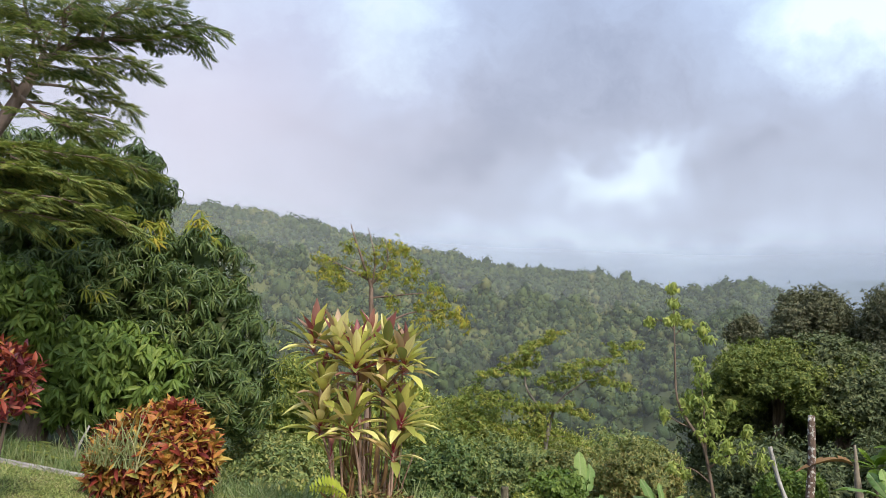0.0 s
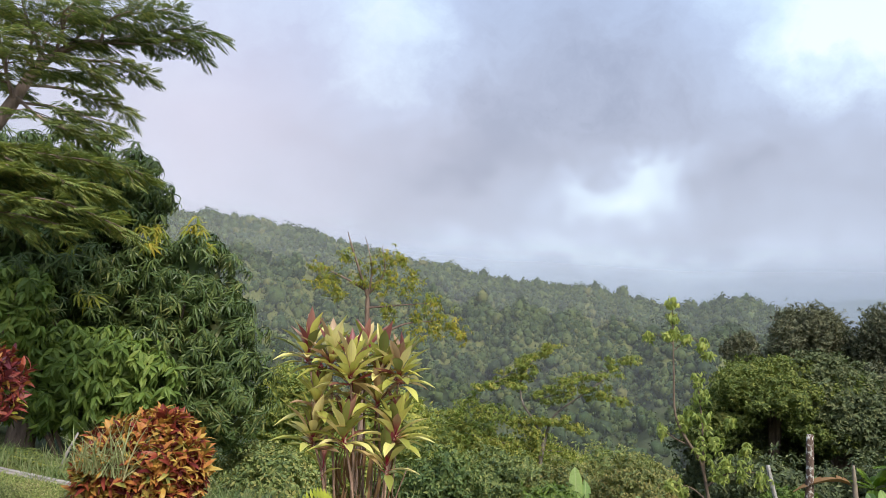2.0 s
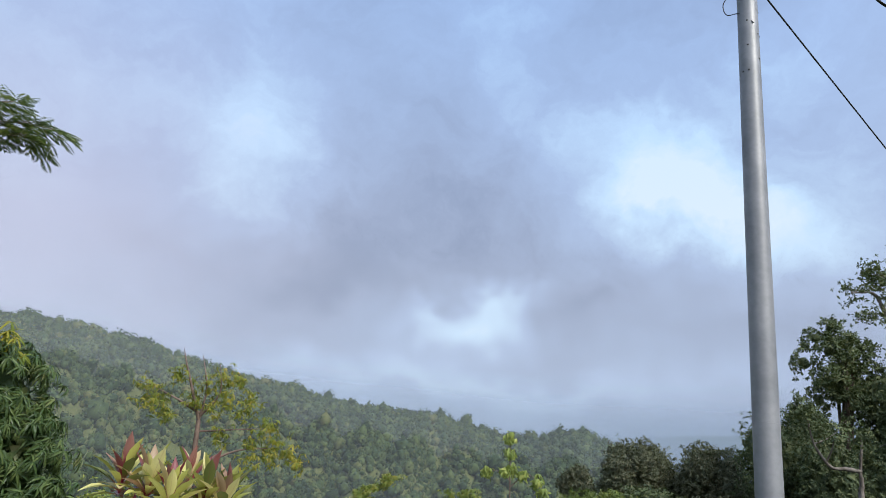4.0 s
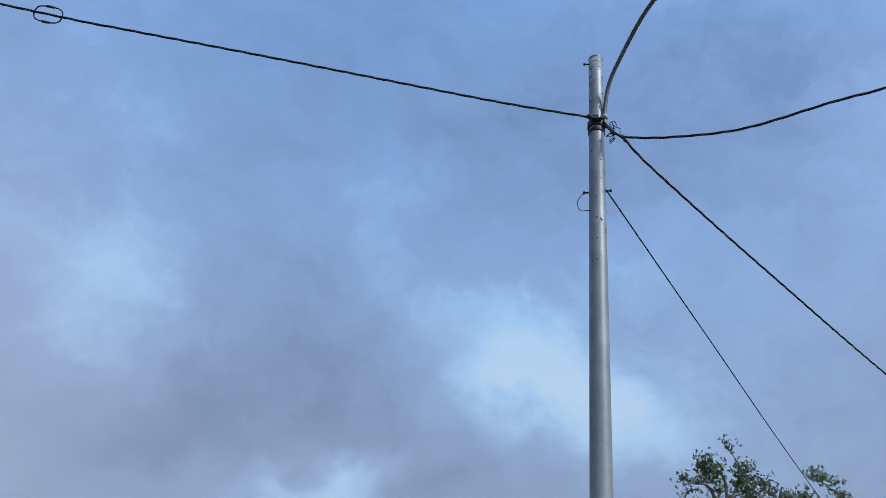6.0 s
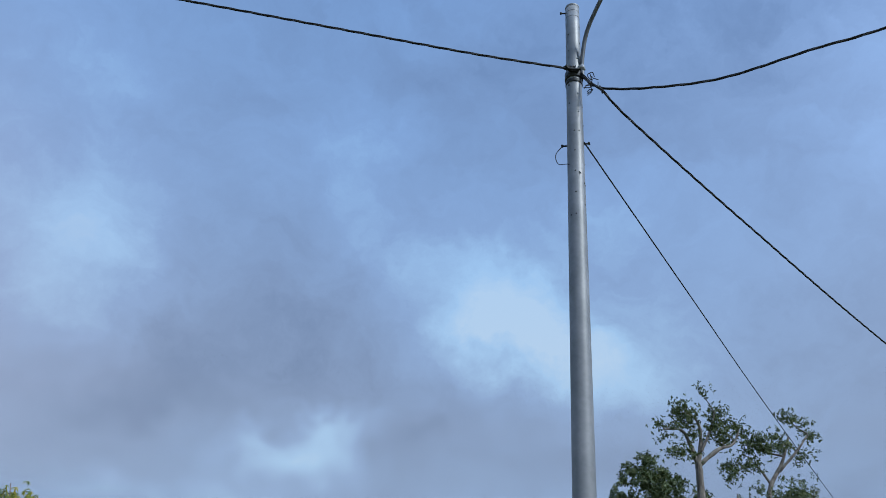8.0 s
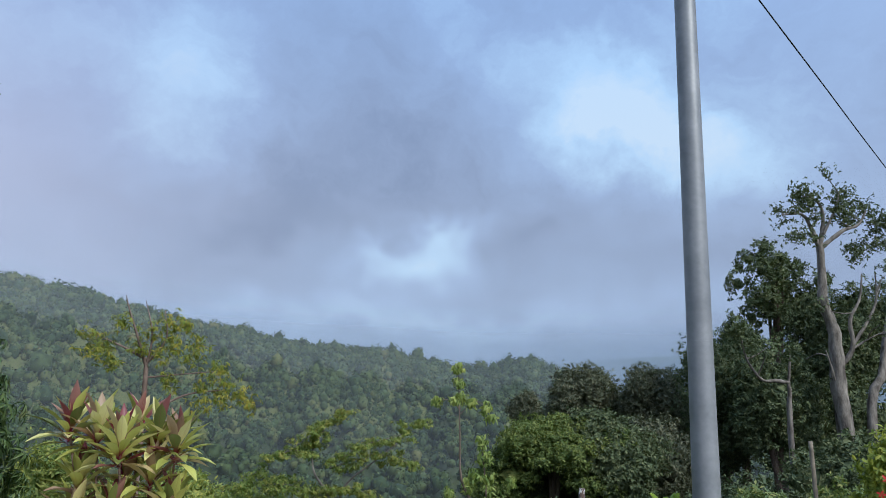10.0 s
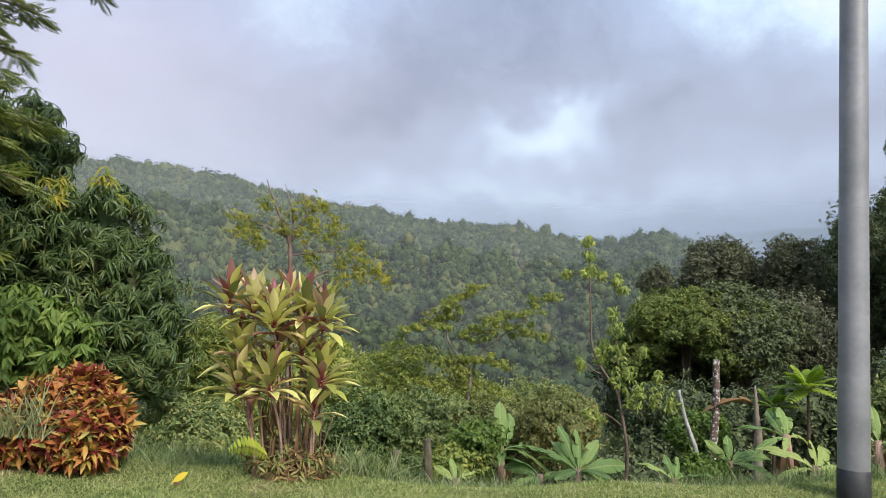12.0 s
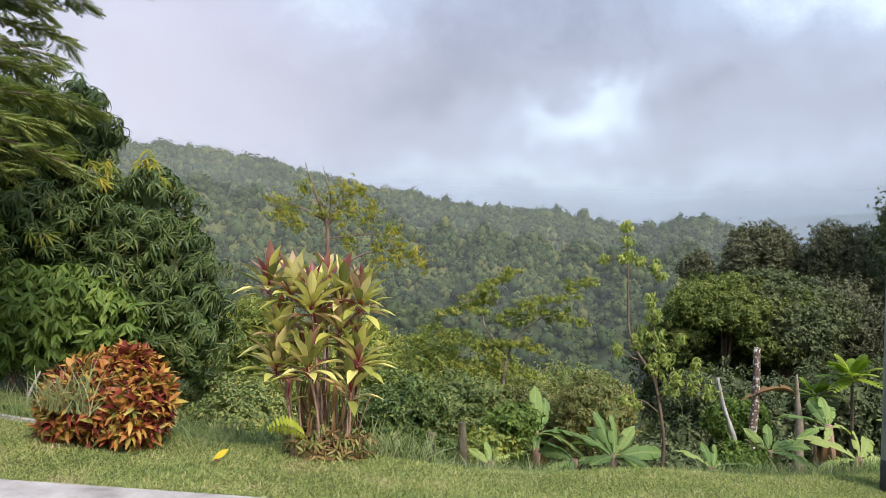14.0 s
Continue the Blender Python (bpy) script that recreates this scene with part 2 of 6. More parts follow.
TALL = leaf_material("tall_grass_blade", [(0.0, (0.092, 0.150, 0.057)), (0.5, (0.196, 0.260, 0.095)), (1.0, (0.368, 0.360, 0.208))], 0.5, 0.35, patch=1.0)
WEED = leaf_material("pale_weed_blade", [(0.0, (0.170, 0.220, 0.110)), (0.5, (0.310, 0.360, 0.170)), (1.0, (0.520, 0.480, 0.280))], 0.5, 0.35, patch=1.0)
BANANA = leaf_material("banana_leaf", [(0.0, (0.097, 0.179, 0.054)), (0.5, (0.248, 0.362, 0.109)), (1.0, (0.478, 0.522, 0.158))], 0.42, 0.4, "object", 1.0, 30)
def veined(m):
    """Fine cross veins and a pale rib on a long leaf."""
    t = m.node_tree
    b = t.nodes["Principled BSDF"]
    pos = t.nodes.new("ShaderNodeTexCoord").outputs["Object"]
    w = nd(t, "ShaderNodeTexWave", Scale=34.0, Distortion=1.2, Detail=2.0)
    w.bands_direction = "Y"
    link(t, pos, w.inputs["Vector"])
    old = b.inputs["Base Color"].links[0].from_socket
    col = mixc(t, 0.22, old, ramp(t, w.outputs["Fac"], [(0.1, (0.62, 0.66, 0.6)), (0.7, (1, 1, 1))]), "MULTIPLY")
    sep = t.nodes.new("ShaderNodeSeparateXYZ")
    link(t, pos, sep.inputs[0])
    rib = calc(t, "MULTIPLY_ADD", calc(t, "ABSOLUTE", sep.outputs["X"]), -55.0, 1.0, True)
    col = mixc(t, calc(t, "MULTIPLY", rib, 0.7), col, (0.46, 0.50, 0.22))
    link(t, col, b.inputs["Base Color"])
    relief(t, b, w.outputs["Fac"], 0.2, 0.006)
    return m


veined(BANANA)
DRY = leaf_material("dry_leaf", [(0.0, (0.10, 0.055, 0.03)), (0.5, (0.18, 0.10, 0.05)), (1.0, (0.30, 0.19, 0.09))], 0.75, 0.2, "object", 1.0, 25)
PETAL = leaf_material("red_petal", [(0.0, (0.35, 0.010, 0.012)), (1.0, (0.6, 0.03, 0.03))], 0.5, 0.3)
YELLOW = leaf_material("yellow_petal", [(0.0, (0.5, 0.36, 0.02)), (1.0, (0.7, 0.55, 0.04))], 0.5, 0.3)
BARK = bark_material("grey_brown_bark", (0.075, 0.055, 0.04), (0.20, 0.15, 0.11))
ROSY_BARK = bark_material("rosy_brown_bark", (0.16, 0.115, 0.095), (0.40, 0.31, 0.26), 7.0)
RUDDY = bark_material("reddish_bark", (0.10, 0.068, 0.050), (0.27, 0.195, 0.150))
PALE = bark_material("pale_bark", (0.075, 0.062, 0.050), (0.33, 0.29, 0.24), 6.0)
BLOTCHED = bark_material("lichen_bark", (0.09, 0.06, 0.045), (0.20, 0.14, 0.11), 12.0, (0.55, 0.53, 0.48))
CANE = bark_material("cane_skin", (0.20, 0.125, 0.085), (0.50, 0.34, 0.25), 14.0)


def cordyline_material(name, green, young):
    """A strap leaf: maroon at the foot and along the rib, green to yellow or dusky pink outwards."""
    m, t, b = material(name, 0.38, 0.0, 0.4)
    rnd = t.nodes.new("ShaderNodeObjectInfo").outputs["Random"]
    sep = t.nodes.new("ShaderNodeSeparateXYZ")
    link(t, t.nodes.new("ShaderNodeTexCoord").outputs["Object"], sep.inputs[0])
    body = ramp(t, rnd, green)
    foot = calc(t, "MULTIPLY_ADD", sep.outputs["Y"], -3.9 if not young else -2.2, 1.3, True)
    rib = calc(t, "MULTIPLY_ADD", calc(t, "ABSOLUTE", sep.outputs["X"]), -70.0, 0.9, True)
    red = calc(t, "MAXIMUM", foot, calc(t, "MULTIPLY", rib, 0.22))
    col = mixc(t, red, body, (0.30, 0.022, 0.055))
    vein = nd(t, "ShaderNodeTexWave", Scale=26.0, Distortion=1.5, Detail=2.0)
    link(t, t.nodes.new("ShaderNodeTexCoord").outputs["Object"], vein.inputs["Vector"])
    col = mixc(t, 0.25, col, ramp(t, vein.outputs["Fac"], [(0.2, (0.6, 0.6, 0.55)), (0.8, (1, 1, 1))]), "MULTIPLY")
    link(t, col, b.inputs["Base Color"])
    tr = t.nodes.new("ShaderNodeBsdfTranslucent")
    link(t, col, tr.inputs["Color"])
    mix = nd(t, "ShaderNodeMixShader", Fac=0.3)
    link(t, b.outputs[0], mix.inputs[1])
    link(t, tr.outputs[0], mix.inputs[2])
    link(t, mix.outputs[0], t.nodes["Material Output"].inputs["Surface"])
    return m


CORDY = cordyline_material("cordyline_green_leaf", [(0.0, (0.150, 0.175, 0.045)), (0.3, (0.380, 0.390, 0.080)), (0.6, (0.620, 0.600, 0.150)), (0.85, (0.780, 0.710, 0.290)), (1.0, (0.420, 0.250, 0.150))], False)
CORDY_YOUNG = cordyline_material("cordyline_maroon_leaf", [(0.0, (0.20, 0.035, 0.05)), (0.4, (0.27, 0.11, 0.09)), (1.0, (0.42, 0.30, 0.17))], True)


def plain(name, stops, scale, rough, metal=0.0, bump=0.2, dist=0.004):
    m, t, b = material(name, rough, metal)
    n1, n2 = noise_at(t, scale, 5.0), noise_at(t, scale * 9, 4.0)
    col = ramp(t, n1, stops)
    col = mixc(t, 0.3, col, ramp(t, n2, [(0.3, (0.6, 0.6, 0.6)), (0.7, (1, 1, 1))]), "MULTIPLY")
    link(t, col, b.inputs["Base Color"])
    relief(t, b, n2, bump, dist)
    return m


STEEL = plain("galvanised_steel", [(0.25, (0.170, 0.171, 0.171)), (0.5, (0.242, 0.242, 0.240)), (0.75, (0.325, 0.320, 0.314))], 2.2, 0.5, 0.3, 0.05, 0.001)
TAR = plain("black_tar", [(0.3, (0.012, 0.012, 0.013)), (0.7, (0.03, 0.03, 0.03))], 8.0, 0.6)
BLACK = plain("black_cable_rubber", [(0.3, (0.010, 0.010, 0.011)), (0.7, (0.022, 0.022, 0.023))], 20.0, 0.6)
LAMP_GREY = plain("dark_lamp_housing", [(0.3, (0.05, 0.052, 0.055)), (0.7, (0.09, 0.09, 0.095))], 10.0, 0.5)
ARM_STEEL = plain("dull_steel_tube", [(0.3, (0.09, 0.092, 0.096)), (0.7, (0.16, 0.162, 0.166))], 6.0, 0.5, 0.3, 0.1)
LENS = plain("lamp_lens", [(0.3, (0.10, 0.11, 0.12)), (0.7, (0.16, 0.17, 0.18))], 10.0, 0.15)
CONCRETE = plain("worn_concrete", [(0.25, (0.20, 0.18, 0.165)), (0.45, (0.34, 0.31, 0.29)), (0.75, (0.46, 0.43, 0.405))], 3.5, 0.9, 0.0, 0.8, 0.01)
MOSSY = bark_material("mossy_bark", (0.05, 0.048, 0.030), (0.20, 0.17, 0.11), 11.0)
WHITE_BARK = bark_material("whitish_bark", (0.17, 0.16, 0.135), (0.54, 0.52, 0.48), 14.0)
WOOD = plain("weathered_wood", [(0.3, (0.14, 0.11, 0.08)), (0.7, (0.30, 0.25, 0.18))], 9.0, 0.85)


def ground_material():
    m, t, b = material("soil_and_turf", 0.95, 0.0, 0.1)
    pos = t.nodes.new("ShaderNodeTexCoord").outputs["Object"]
    n1, n2, n3 = noise_at(t, 1.6, 5.0, pos), noise_at(t, 45.0, 4.0, pos), noise_at(t, 0.05, 4.0, pos)
    turf = ramp(t, n1, [(0.3, (0.07, 0.085, 0.025)), (0.55, (0.12, 0.13, 0.04)), (0.75, (0.20, 0.16, 0.08))])
    wild = ramp(t, n3, [(0.3, (0.022, 0.036, 0.013)), (0.7, (0.055, 0.065, 0.025))])
    sep = t.nodes.new("ShaderNodeSeparateXYZ")
    link(t, pos, sep.inputs[0])
    slope = calc(t, "MULTIPLY_ADD", sep.outputs["Z"], -4.0, -0.1, True)
    col = mixc(t, slope, turf, wild)
    col = mixc(t, 0.5, col, ramp(t, n2, [(0.3, (0.5, 0.5, 0.45)), (0.7, (1, 1, 1))]), "MULTIPLY")
    link(t, col, b.inputs["Base Color"])
    relief(t, b, n2, 0.6, 0.03)
    return m


GROUND = ground_material()


def mist_haze_material(name, amount, low, high, spread, hue):
    """Mist and aerial haze put in as a tinted see-through sheet, thinning out between the heights low and high."""
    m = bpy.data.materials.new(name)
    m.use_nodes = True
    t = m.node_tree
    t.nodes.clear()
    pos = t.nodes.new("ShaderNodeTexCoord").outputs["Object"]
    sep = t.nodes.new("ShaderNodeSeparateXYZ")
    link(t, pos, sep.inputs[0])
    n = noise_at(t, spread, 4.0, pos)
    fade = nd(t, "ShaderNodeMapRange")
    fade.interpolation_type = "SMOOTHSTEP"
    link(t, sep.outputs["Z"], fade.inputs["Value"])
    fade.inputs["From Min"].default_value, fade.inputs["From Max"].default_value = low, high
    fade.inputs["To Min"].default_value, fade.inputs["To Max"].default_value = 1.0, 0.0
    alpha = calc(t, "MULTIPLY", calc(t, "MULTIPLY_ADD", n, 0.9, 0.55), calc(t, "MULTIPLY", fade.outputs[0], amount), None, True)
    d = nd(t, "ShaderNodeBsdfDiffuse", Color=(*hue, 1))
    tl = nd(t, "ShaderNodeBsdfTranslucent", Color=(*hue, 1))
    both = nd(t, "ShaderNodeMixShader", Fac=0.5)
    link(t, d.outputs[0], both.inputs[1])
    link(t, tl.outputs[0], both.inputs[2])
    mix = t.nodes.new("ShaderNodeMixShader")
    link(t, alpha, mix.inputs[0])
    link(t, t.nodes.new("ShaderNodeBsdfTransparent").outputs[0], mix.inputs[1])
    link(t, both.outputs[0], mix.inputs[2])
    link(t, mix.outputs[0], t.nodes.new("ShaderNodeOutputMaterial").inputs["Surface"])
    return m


# ---- building helpers ----
rng = np.random.default_rng(7)


def mesh_from(name, V, F, mat, smooth=False, ngons=()):
    me = bpy.data.meshes.new(name)
    V, F = np.asarray(V, np.float32), np.asarray(F, np.int32)
    if ngons:
        me.from_pydata(V.tolist(), [], F.tolist() + [list(g) for g in ngons])
    else:
        n, k = F.shape
        me.vertices.add(len(V))
        me.vertices.foreach_set("co", V.ravel())
        me.loops.add(n * k)
        me.loops.foreach_set("vertex_index", F.ravel())
        me.polygons.add(n)
        me.polygons.foreach_set("loop_start", np.arange(0, n * k, k, dtype=np.int32))
        me.update(calc_edges=True)
    if smooth:
        me.polygons.foreach_set("use_smooth", np.ones(len(me.polygons), dtype=bool))
    if mat:
        me.materials.append(mat)
    return me


def part(name, me, parent, label="", kind=""):
    ob = new(name, me)
    ob.parent = parent
    return tagged(ob, label, "", "", kind)


def thing(name, label, category, at=(0, 0, 0), group="", kind=""):
    ob = new(name)
    ob.empty_display_size = 0.1
    ob.location = at
    return tagged(ob, label, category, group, kind)


def unit(a):
    return a / np.maximum(np.linalg.norm(a, axis=-1, keepdims=True), 1e-9)


def turns(D, N):
    """Frames whose y axis runs along D and whose z axis is as near N as can be."""
    y = unit(D)
    x = unit(np.cross(y, N) + 1e-6)
    z = np.cross(x, y)
    return np.stack([x, y, z], axis=-1)


def strew(tv, tf, M, P):
    V = (np.einsum("nij,vj->nvi", M, tv) + P[:, None]).reshape(-1, 3)
    F = (tf[None] + (np.arange(len(P)) * len(tv))[:, None, None]).reshape(-1, tf.shape[1])
    return V, F


def joined(pieces):
    Vs, Fs, n = [], [], 0
    for V, F in pieces:
        Vs.append(np.asarray(V))
        Fs.append(np.asarray(F) + n)
        n += len(V)
    return np.concatenate(Vs), np.concatenate(Fs)


def blade(widths, bend=0.2, fold=0.25, wave=0.0):
    """A leaf of length 1 along y with the given half widths from foot to tip, folded along its rib and bent down."""
    k = len(widths)
    V, F = [], []
    for i, w in enumerate(widths):
        s = i / (k - 1)
        y, z = s * (1 - 0.25 * bend * s), -bend * s * s
        up = fold * w + wave * math.sin(9 * s) * w
        V += [(-w, y, z + up), (0, y, z), (w, y, z + up - 2 * wave * math.sin(9 * s) * w)]
    for i in range(k - 1):
        a = 3 * i
        F += [(a, a + 1, a + 4, a + 3), (a + 1, a + 2, a + 5, a + 4)]
    return np.array(V, float), np.array(F)


DIAMOND = (np.array([(0, 0, 0), (0.24, 0.45, 0.06), (0, 1, -0.08), (-0.24, 0.45, 0.06)], float), np.array([(0, 1, 2, 3)]))
NARROW = blade((0.015, 0.10, 0.085, 0.01), 0.25)
BROAD = blade((0.02, 0.20, 0.20, 0.015), 0.25)
MIDDLE = blade((0.02, 0.13, 0.12, 0.012), 0.4)


def tube(points, radii, sides=8, wobble=0.0):
    P, k = np.array(points, float), len(points)
    T = np.gradient(P, axis=0)
    T = unit(T)
    ref = np.array([0, 0, 1.0]) if abs(T[0, 2]) < 0.8 else np.array([1.0, 0, 0])
    a = np.linspace(0, 2 * math.pi, sides, endpoint=False)
    V = []
    for i in range(k):
        x = unit(np.cross(T[i], ref))
        y = np.cross(x, T[i])
        r = radii[i] * (1 + wobble * rng.uniform(-1, 1, sides))
        V.append(P[i] + np.outer(np.cos(a) * r, x) + np.outer(np.sin(a) * r, y))
    V = np.concatenate(V)
    F = [(i * sides + j, i * sides + (j + 1) % sides, (i + 1) * sides + (j + 1) % sides, (i + 1) * sides + j) for i in range(k - 1) for j in range(sides)]
    return V, np.array(F)


def capped(name, points, radii, mat, sides=10, wobble=0.0):
    V, F = tube(points, radii, sides, wobble)
    n = len(V)
    return mesh_from(name, V, F, mat, True, (tuple(range(sides))[::-1], tuple(range(n - sides, n))))


def smooth_line(points, n):
    """n points along a soft curve through the given ones."""
    P = np.array(points, float)
    s = np.linspace(0, len(P) - 1, n)
    out = []
    for u in s:
        i = min(int(u), len(P) - 2)
        f = u - i
        p0, p1, p2, p3 = P[max(i - 1, 0)], P[i], P[i + 1], P[min(i + 2, len(P) - 1)]
        out.append(0.5 * (2 * p1 + (p2 - p0) * f + (2 * p0 - 5 * p1 + 4 * p2 - p3) * f * f + (3 * p1 - p0 - 3 * p2 + p3) * f ** 3))
    return np.array(out)


def limb(points, r0, r1, n=10, sides=7, wobble=0.06):
    P = smooth_line(points, n)
    return tube(P, np.linspace(r0, r1, n) , sides, wobble)


ICO = bmesh.new()
bmesh.ops.create_icosphere(ICO, subdivisions=3, radius=1)
ICO_V = np.array([v.co[:] for v in ICO.verts])
ICO_F = np.array([[v.index for v in f.verts] for f in ICO.faces])
ICO.free()
FINE = bmesh.new()
bmesh.ops.create_icosphere(FINE, subdivisions=4, radius=1)
FINE_T = np.array([[v.co[:] for v in f.verts] for f in FINE.faces])
FINE.free()


def shell(lobes, n, inner=0.72, outer=1.06, low=-1.0):
    """n places in the outer leaves of a crown made of lobes (centre, radii), with the way out at each."""
    L = np.array(lobes, float)
    area = (L[:, 3] * L[:, 4] + L[:, 3] * L[:, 5] + L[:, 4] * L[:, 5])
    P, N = [], []
    got = 0
    while got < n:
        m = 2 * n
        k = rng.choice(len(L), m, p=area / area.sum())
        d = unit(rng.normal(size=(m, 3)))
        d = d[d[:, 2] > low] if low > -1 else d
        k = k[:len(d)]
        bump = 1 + 0.10 * np.sin(5 * d[:, 0] + 3 * k) * np.sin(6 * d[:, 1] + k) + 0.08 * np.sin(11 * d[:, 2] + 2 * k + 4 * d[:, 0])
        rad = rng.uniform(inner, outer, len(d)) * bump
        p = L[k, :3] + d * L[k, 3:] * rad[:, None]
        q = ((p[:, None] - L[None, :, :3]) / L[None, :, 3:])
        deep = (np.linalg.norm(q, axis=2) < 0.66).any(axis=1)
        P.append(p[~deep])
        N.append(unit(d / L[k, 3:])[~deep])
        got += (~deep).sum()
    return np.concatenate(P)[:n], np.concatenate(N)[:n]


def quads_of(tri):
    return np.concatenate([tri, tri[:, 2:3]], axis=1)


def core(lobes, size=0.66):
    """The inside of a crown: closely set, tilted leaf masses that overlap behind the outer leaves."""
    out = []
    for c in lobes:
        T = FINE_T if max(c[3:]) > 1.1 else ICO_V[ICO_F]
        mid = T.mean(axis=1, keepdims=True)
        T = mid * rng.uniform(0.86, 1.1, (len(T), 1, 1)) + (T - mid) * rng.uniform(1.0, 1.6, (len(T), 1, 1)) * (1 + 0.3 * rng.normal(size=(len(T), 3, 1))) + 0.07 * rng.normal(size=T.shape)
        out.append((np.array(c[:3]) + T.reshape(-1, 3) * np.array(c[3:]) * size, np.arange(len(T) * 3).reshape(-1, 3)))
    return out


def sprays(P, N, leaves, length, droop, spread, template, jitter=0.35):
    """Sprays of leaves about each place: each leaf runs outwards, sideways and down."""
    n = len(P)
    a = rng.uniform(0, 2 * math.pi, (n, 1)) + np.linspace(0, 2 * math.pi, leaves, endpoint=False)[None]
    ref = np.where(np.abs(N[:, 2:3]) < 0.9, np.array([[0, 0, 1.0]]), np.array([[1.0, 0, 0]]))
    e1 = unit(np.cross(N, ref))
    e2 = np.cross(N, e1)
    D = N[:, None] * (1 - spread) + spread * (np.cos(a)[..., None] * e1[:, None] + np.sin(a)[..., None] * e2[:, None])
    D = D + jitter * rng.normal(size=D.shape) + np.array([0, 0, -droop])
    D = unit(D).reshape(-1, 3)
    Z = unit(N[:, None] + np.array([0, 0, 0.6]) + 0.4 * rng.normal(size=(n, leaves, 3))).reshape(-1, 3)
    size = (length * rng.uniform(0.65, 1.2, (n * leaves, 1, 1)))
    M = turns(D, Z) * size
    B = np.repeat(P, leaves, axis=0) + D * length * 0.05
    return strew(template[0], template[1], M, B)


def crown_mesh(name, lobes, n, leaves, length, mat, droop=0.3, spread=0.7, template=DIAMOND, inside=0.66, inner=0.72, outer=1.06, jitter=0.35, tuft=0.0):
    """A crown: sprays of leaves drawn together into tufts, round a thick inside."""
    P, N = shell(lobes, n, inner, outer)
    if tuft:
        heads = P[:max(8, n // 13)]
        near = np.concatenate([((p[:, None] - heads[None]) ** 2).sum(axis=2).argmin(axis=1) for p in np.array_split(P, 1 + n // 400)])
        P = P + (heads[near] - P) * tuft * rng.uniform(0.4, 1.2, (n, 1))
    V, F = sprays(P, N, leaves, length, droop, spread, template, jitter)
    pieces = [(V, F)]
    if inside:
        pieces += [(v, quads_of(f)) for v, f in core(lobes, inside)]
    V, F = joined(pieces)
    me = bpy.data.meshes.new(name)
    tri = F[:, 2] == F[:, 3]
    faces = [tuple(f[:3]) if t else tuple(f) for f, t in zip(F.tolist(), tri.tolist())]
    me.from_pydata(V.tolist(), [], faces)
    me.materials.append(mat)
    return me


# ---- the ground ----
EDGE_X = (-30, -9, -6, -3.5, -2, 0, 1.2, 3, 4.2, 8, 30)
EDGE_Y = (16, 12.5, 9.6, 7.6, 6.9, 6.55, 6.52, 6.82, 7.08, 8.2, 12)
RIDGE_AZ = (-180, -60, -40, -25, -20.5, -15, -10.4, -3.5, 4, 8.4, 13.6, 16, 19.4, 22.1, 25, 30, 40, 70, 180)
RIDGE_EL = (4, 6, 7.8, 8.7, 9.18, 8.62, 7.86, 6.84, 6.16, 6.06, 5.2, 5.12, 5.95, 4.9, 3.5, 2.4, 2.0, 3.0, 4)
RIDGE_R = 600.0


def height(x, y):
    x, y = np.asarray(x, float), np.asarray(y, float)
    s = np.maximum(y - np.interp(x, EDGE_X, EDGE_Y), 0)
    near = -13 * (1 - np.exp(-s * 0.36 / 13)) * np.clip((x + 12) / 7, 0.25, 1)
    near = near + 0.03 * np.sin(2.1 * x + 0.6) * np.sin(1.7 * y)
    r, az = np.hypot(x, y), np.degrees(np.arctan2(x, y))
    el = np.interp(az, RIDGE_AZ, RIDGE_EL)
    top = 1.5 + RIDGE_R * np.tan(np.radians(el))
    t = np.clip((r - 150) / (RIDGE_R - 150), 0, 1)
    fold = 7 * np.sin(az * 0.55 + r * 0.006) * np.sin(r * 0.012 + 1) + 4 * np.sin(az * 1.7 - r * 0.01)
    far = -27 + (top + 27) * (0.82 * t + 0.18 * t * t * (3 - 2 * t)) + fold * np.sin(np.pi * t)
    beyond = np.clip((r - RIDGE_R) / 500, 0, 1)
    far = far - 85 * beyond * beyond * (3 - 2 * beyond)
    peak = np.interp(az, (5, 12, 20, 27, 34, 45, 70), (0, 150, 290, 350, 385, 330, 120))
    far = far + peak * np.clip(1 - np.abs(r - 2500) / 900, 0, 1)
    w = np.clip((r - 60) / 110, 0, 1)
    w = w * w * (3 - 2 * w)
    return near * (1 - w) + far * w


radii = np.concatenate([np.linspace(0.4, 16, 70), 16 * (4800 / 16) ** (np.linspace(0, 1, 121)[1:])])
angles = np.radians(np.concatenate([np.arange(-180, -50, 5), np.arange(-50, 70, 0.6), np.arange(70, 180, 5)]))
rr, aa = np.meshgrid(radii, angles, indexing="ij")
gx, gy = rr * np.sin(aa), rr * np.cos(aa)
gv = np.stack([gx, gy, height(gx, gy)], axis=-1).reshape(-1, 3)
na = len(angles)
ii, jj = np.meshgrid(np.arange(len(radii) - 1), np.arange(na), indexing="ij")
gf = np.stack([ii * na + jj, ii * na + (jj + 1) % na, (ii + 1) * na + (jj + 1) % na, (ii + 1) * na + jj], axis=-1).reshape(-1, 4)[:, ::-1]
gv = np.concatenate([gv, [(0, 0, float(height(0, 0)))]])
hub = [(j, (j + 1) % na, len(gv) - 1) for j in range(na)]
ground = new("ground", mesh_from("ground", gv, gf, GROUND, True, [h[::-1] for h in hub]))
tagged(ground, "grassy garden ground falling away to a wooded valley", "ground", "", "structure")

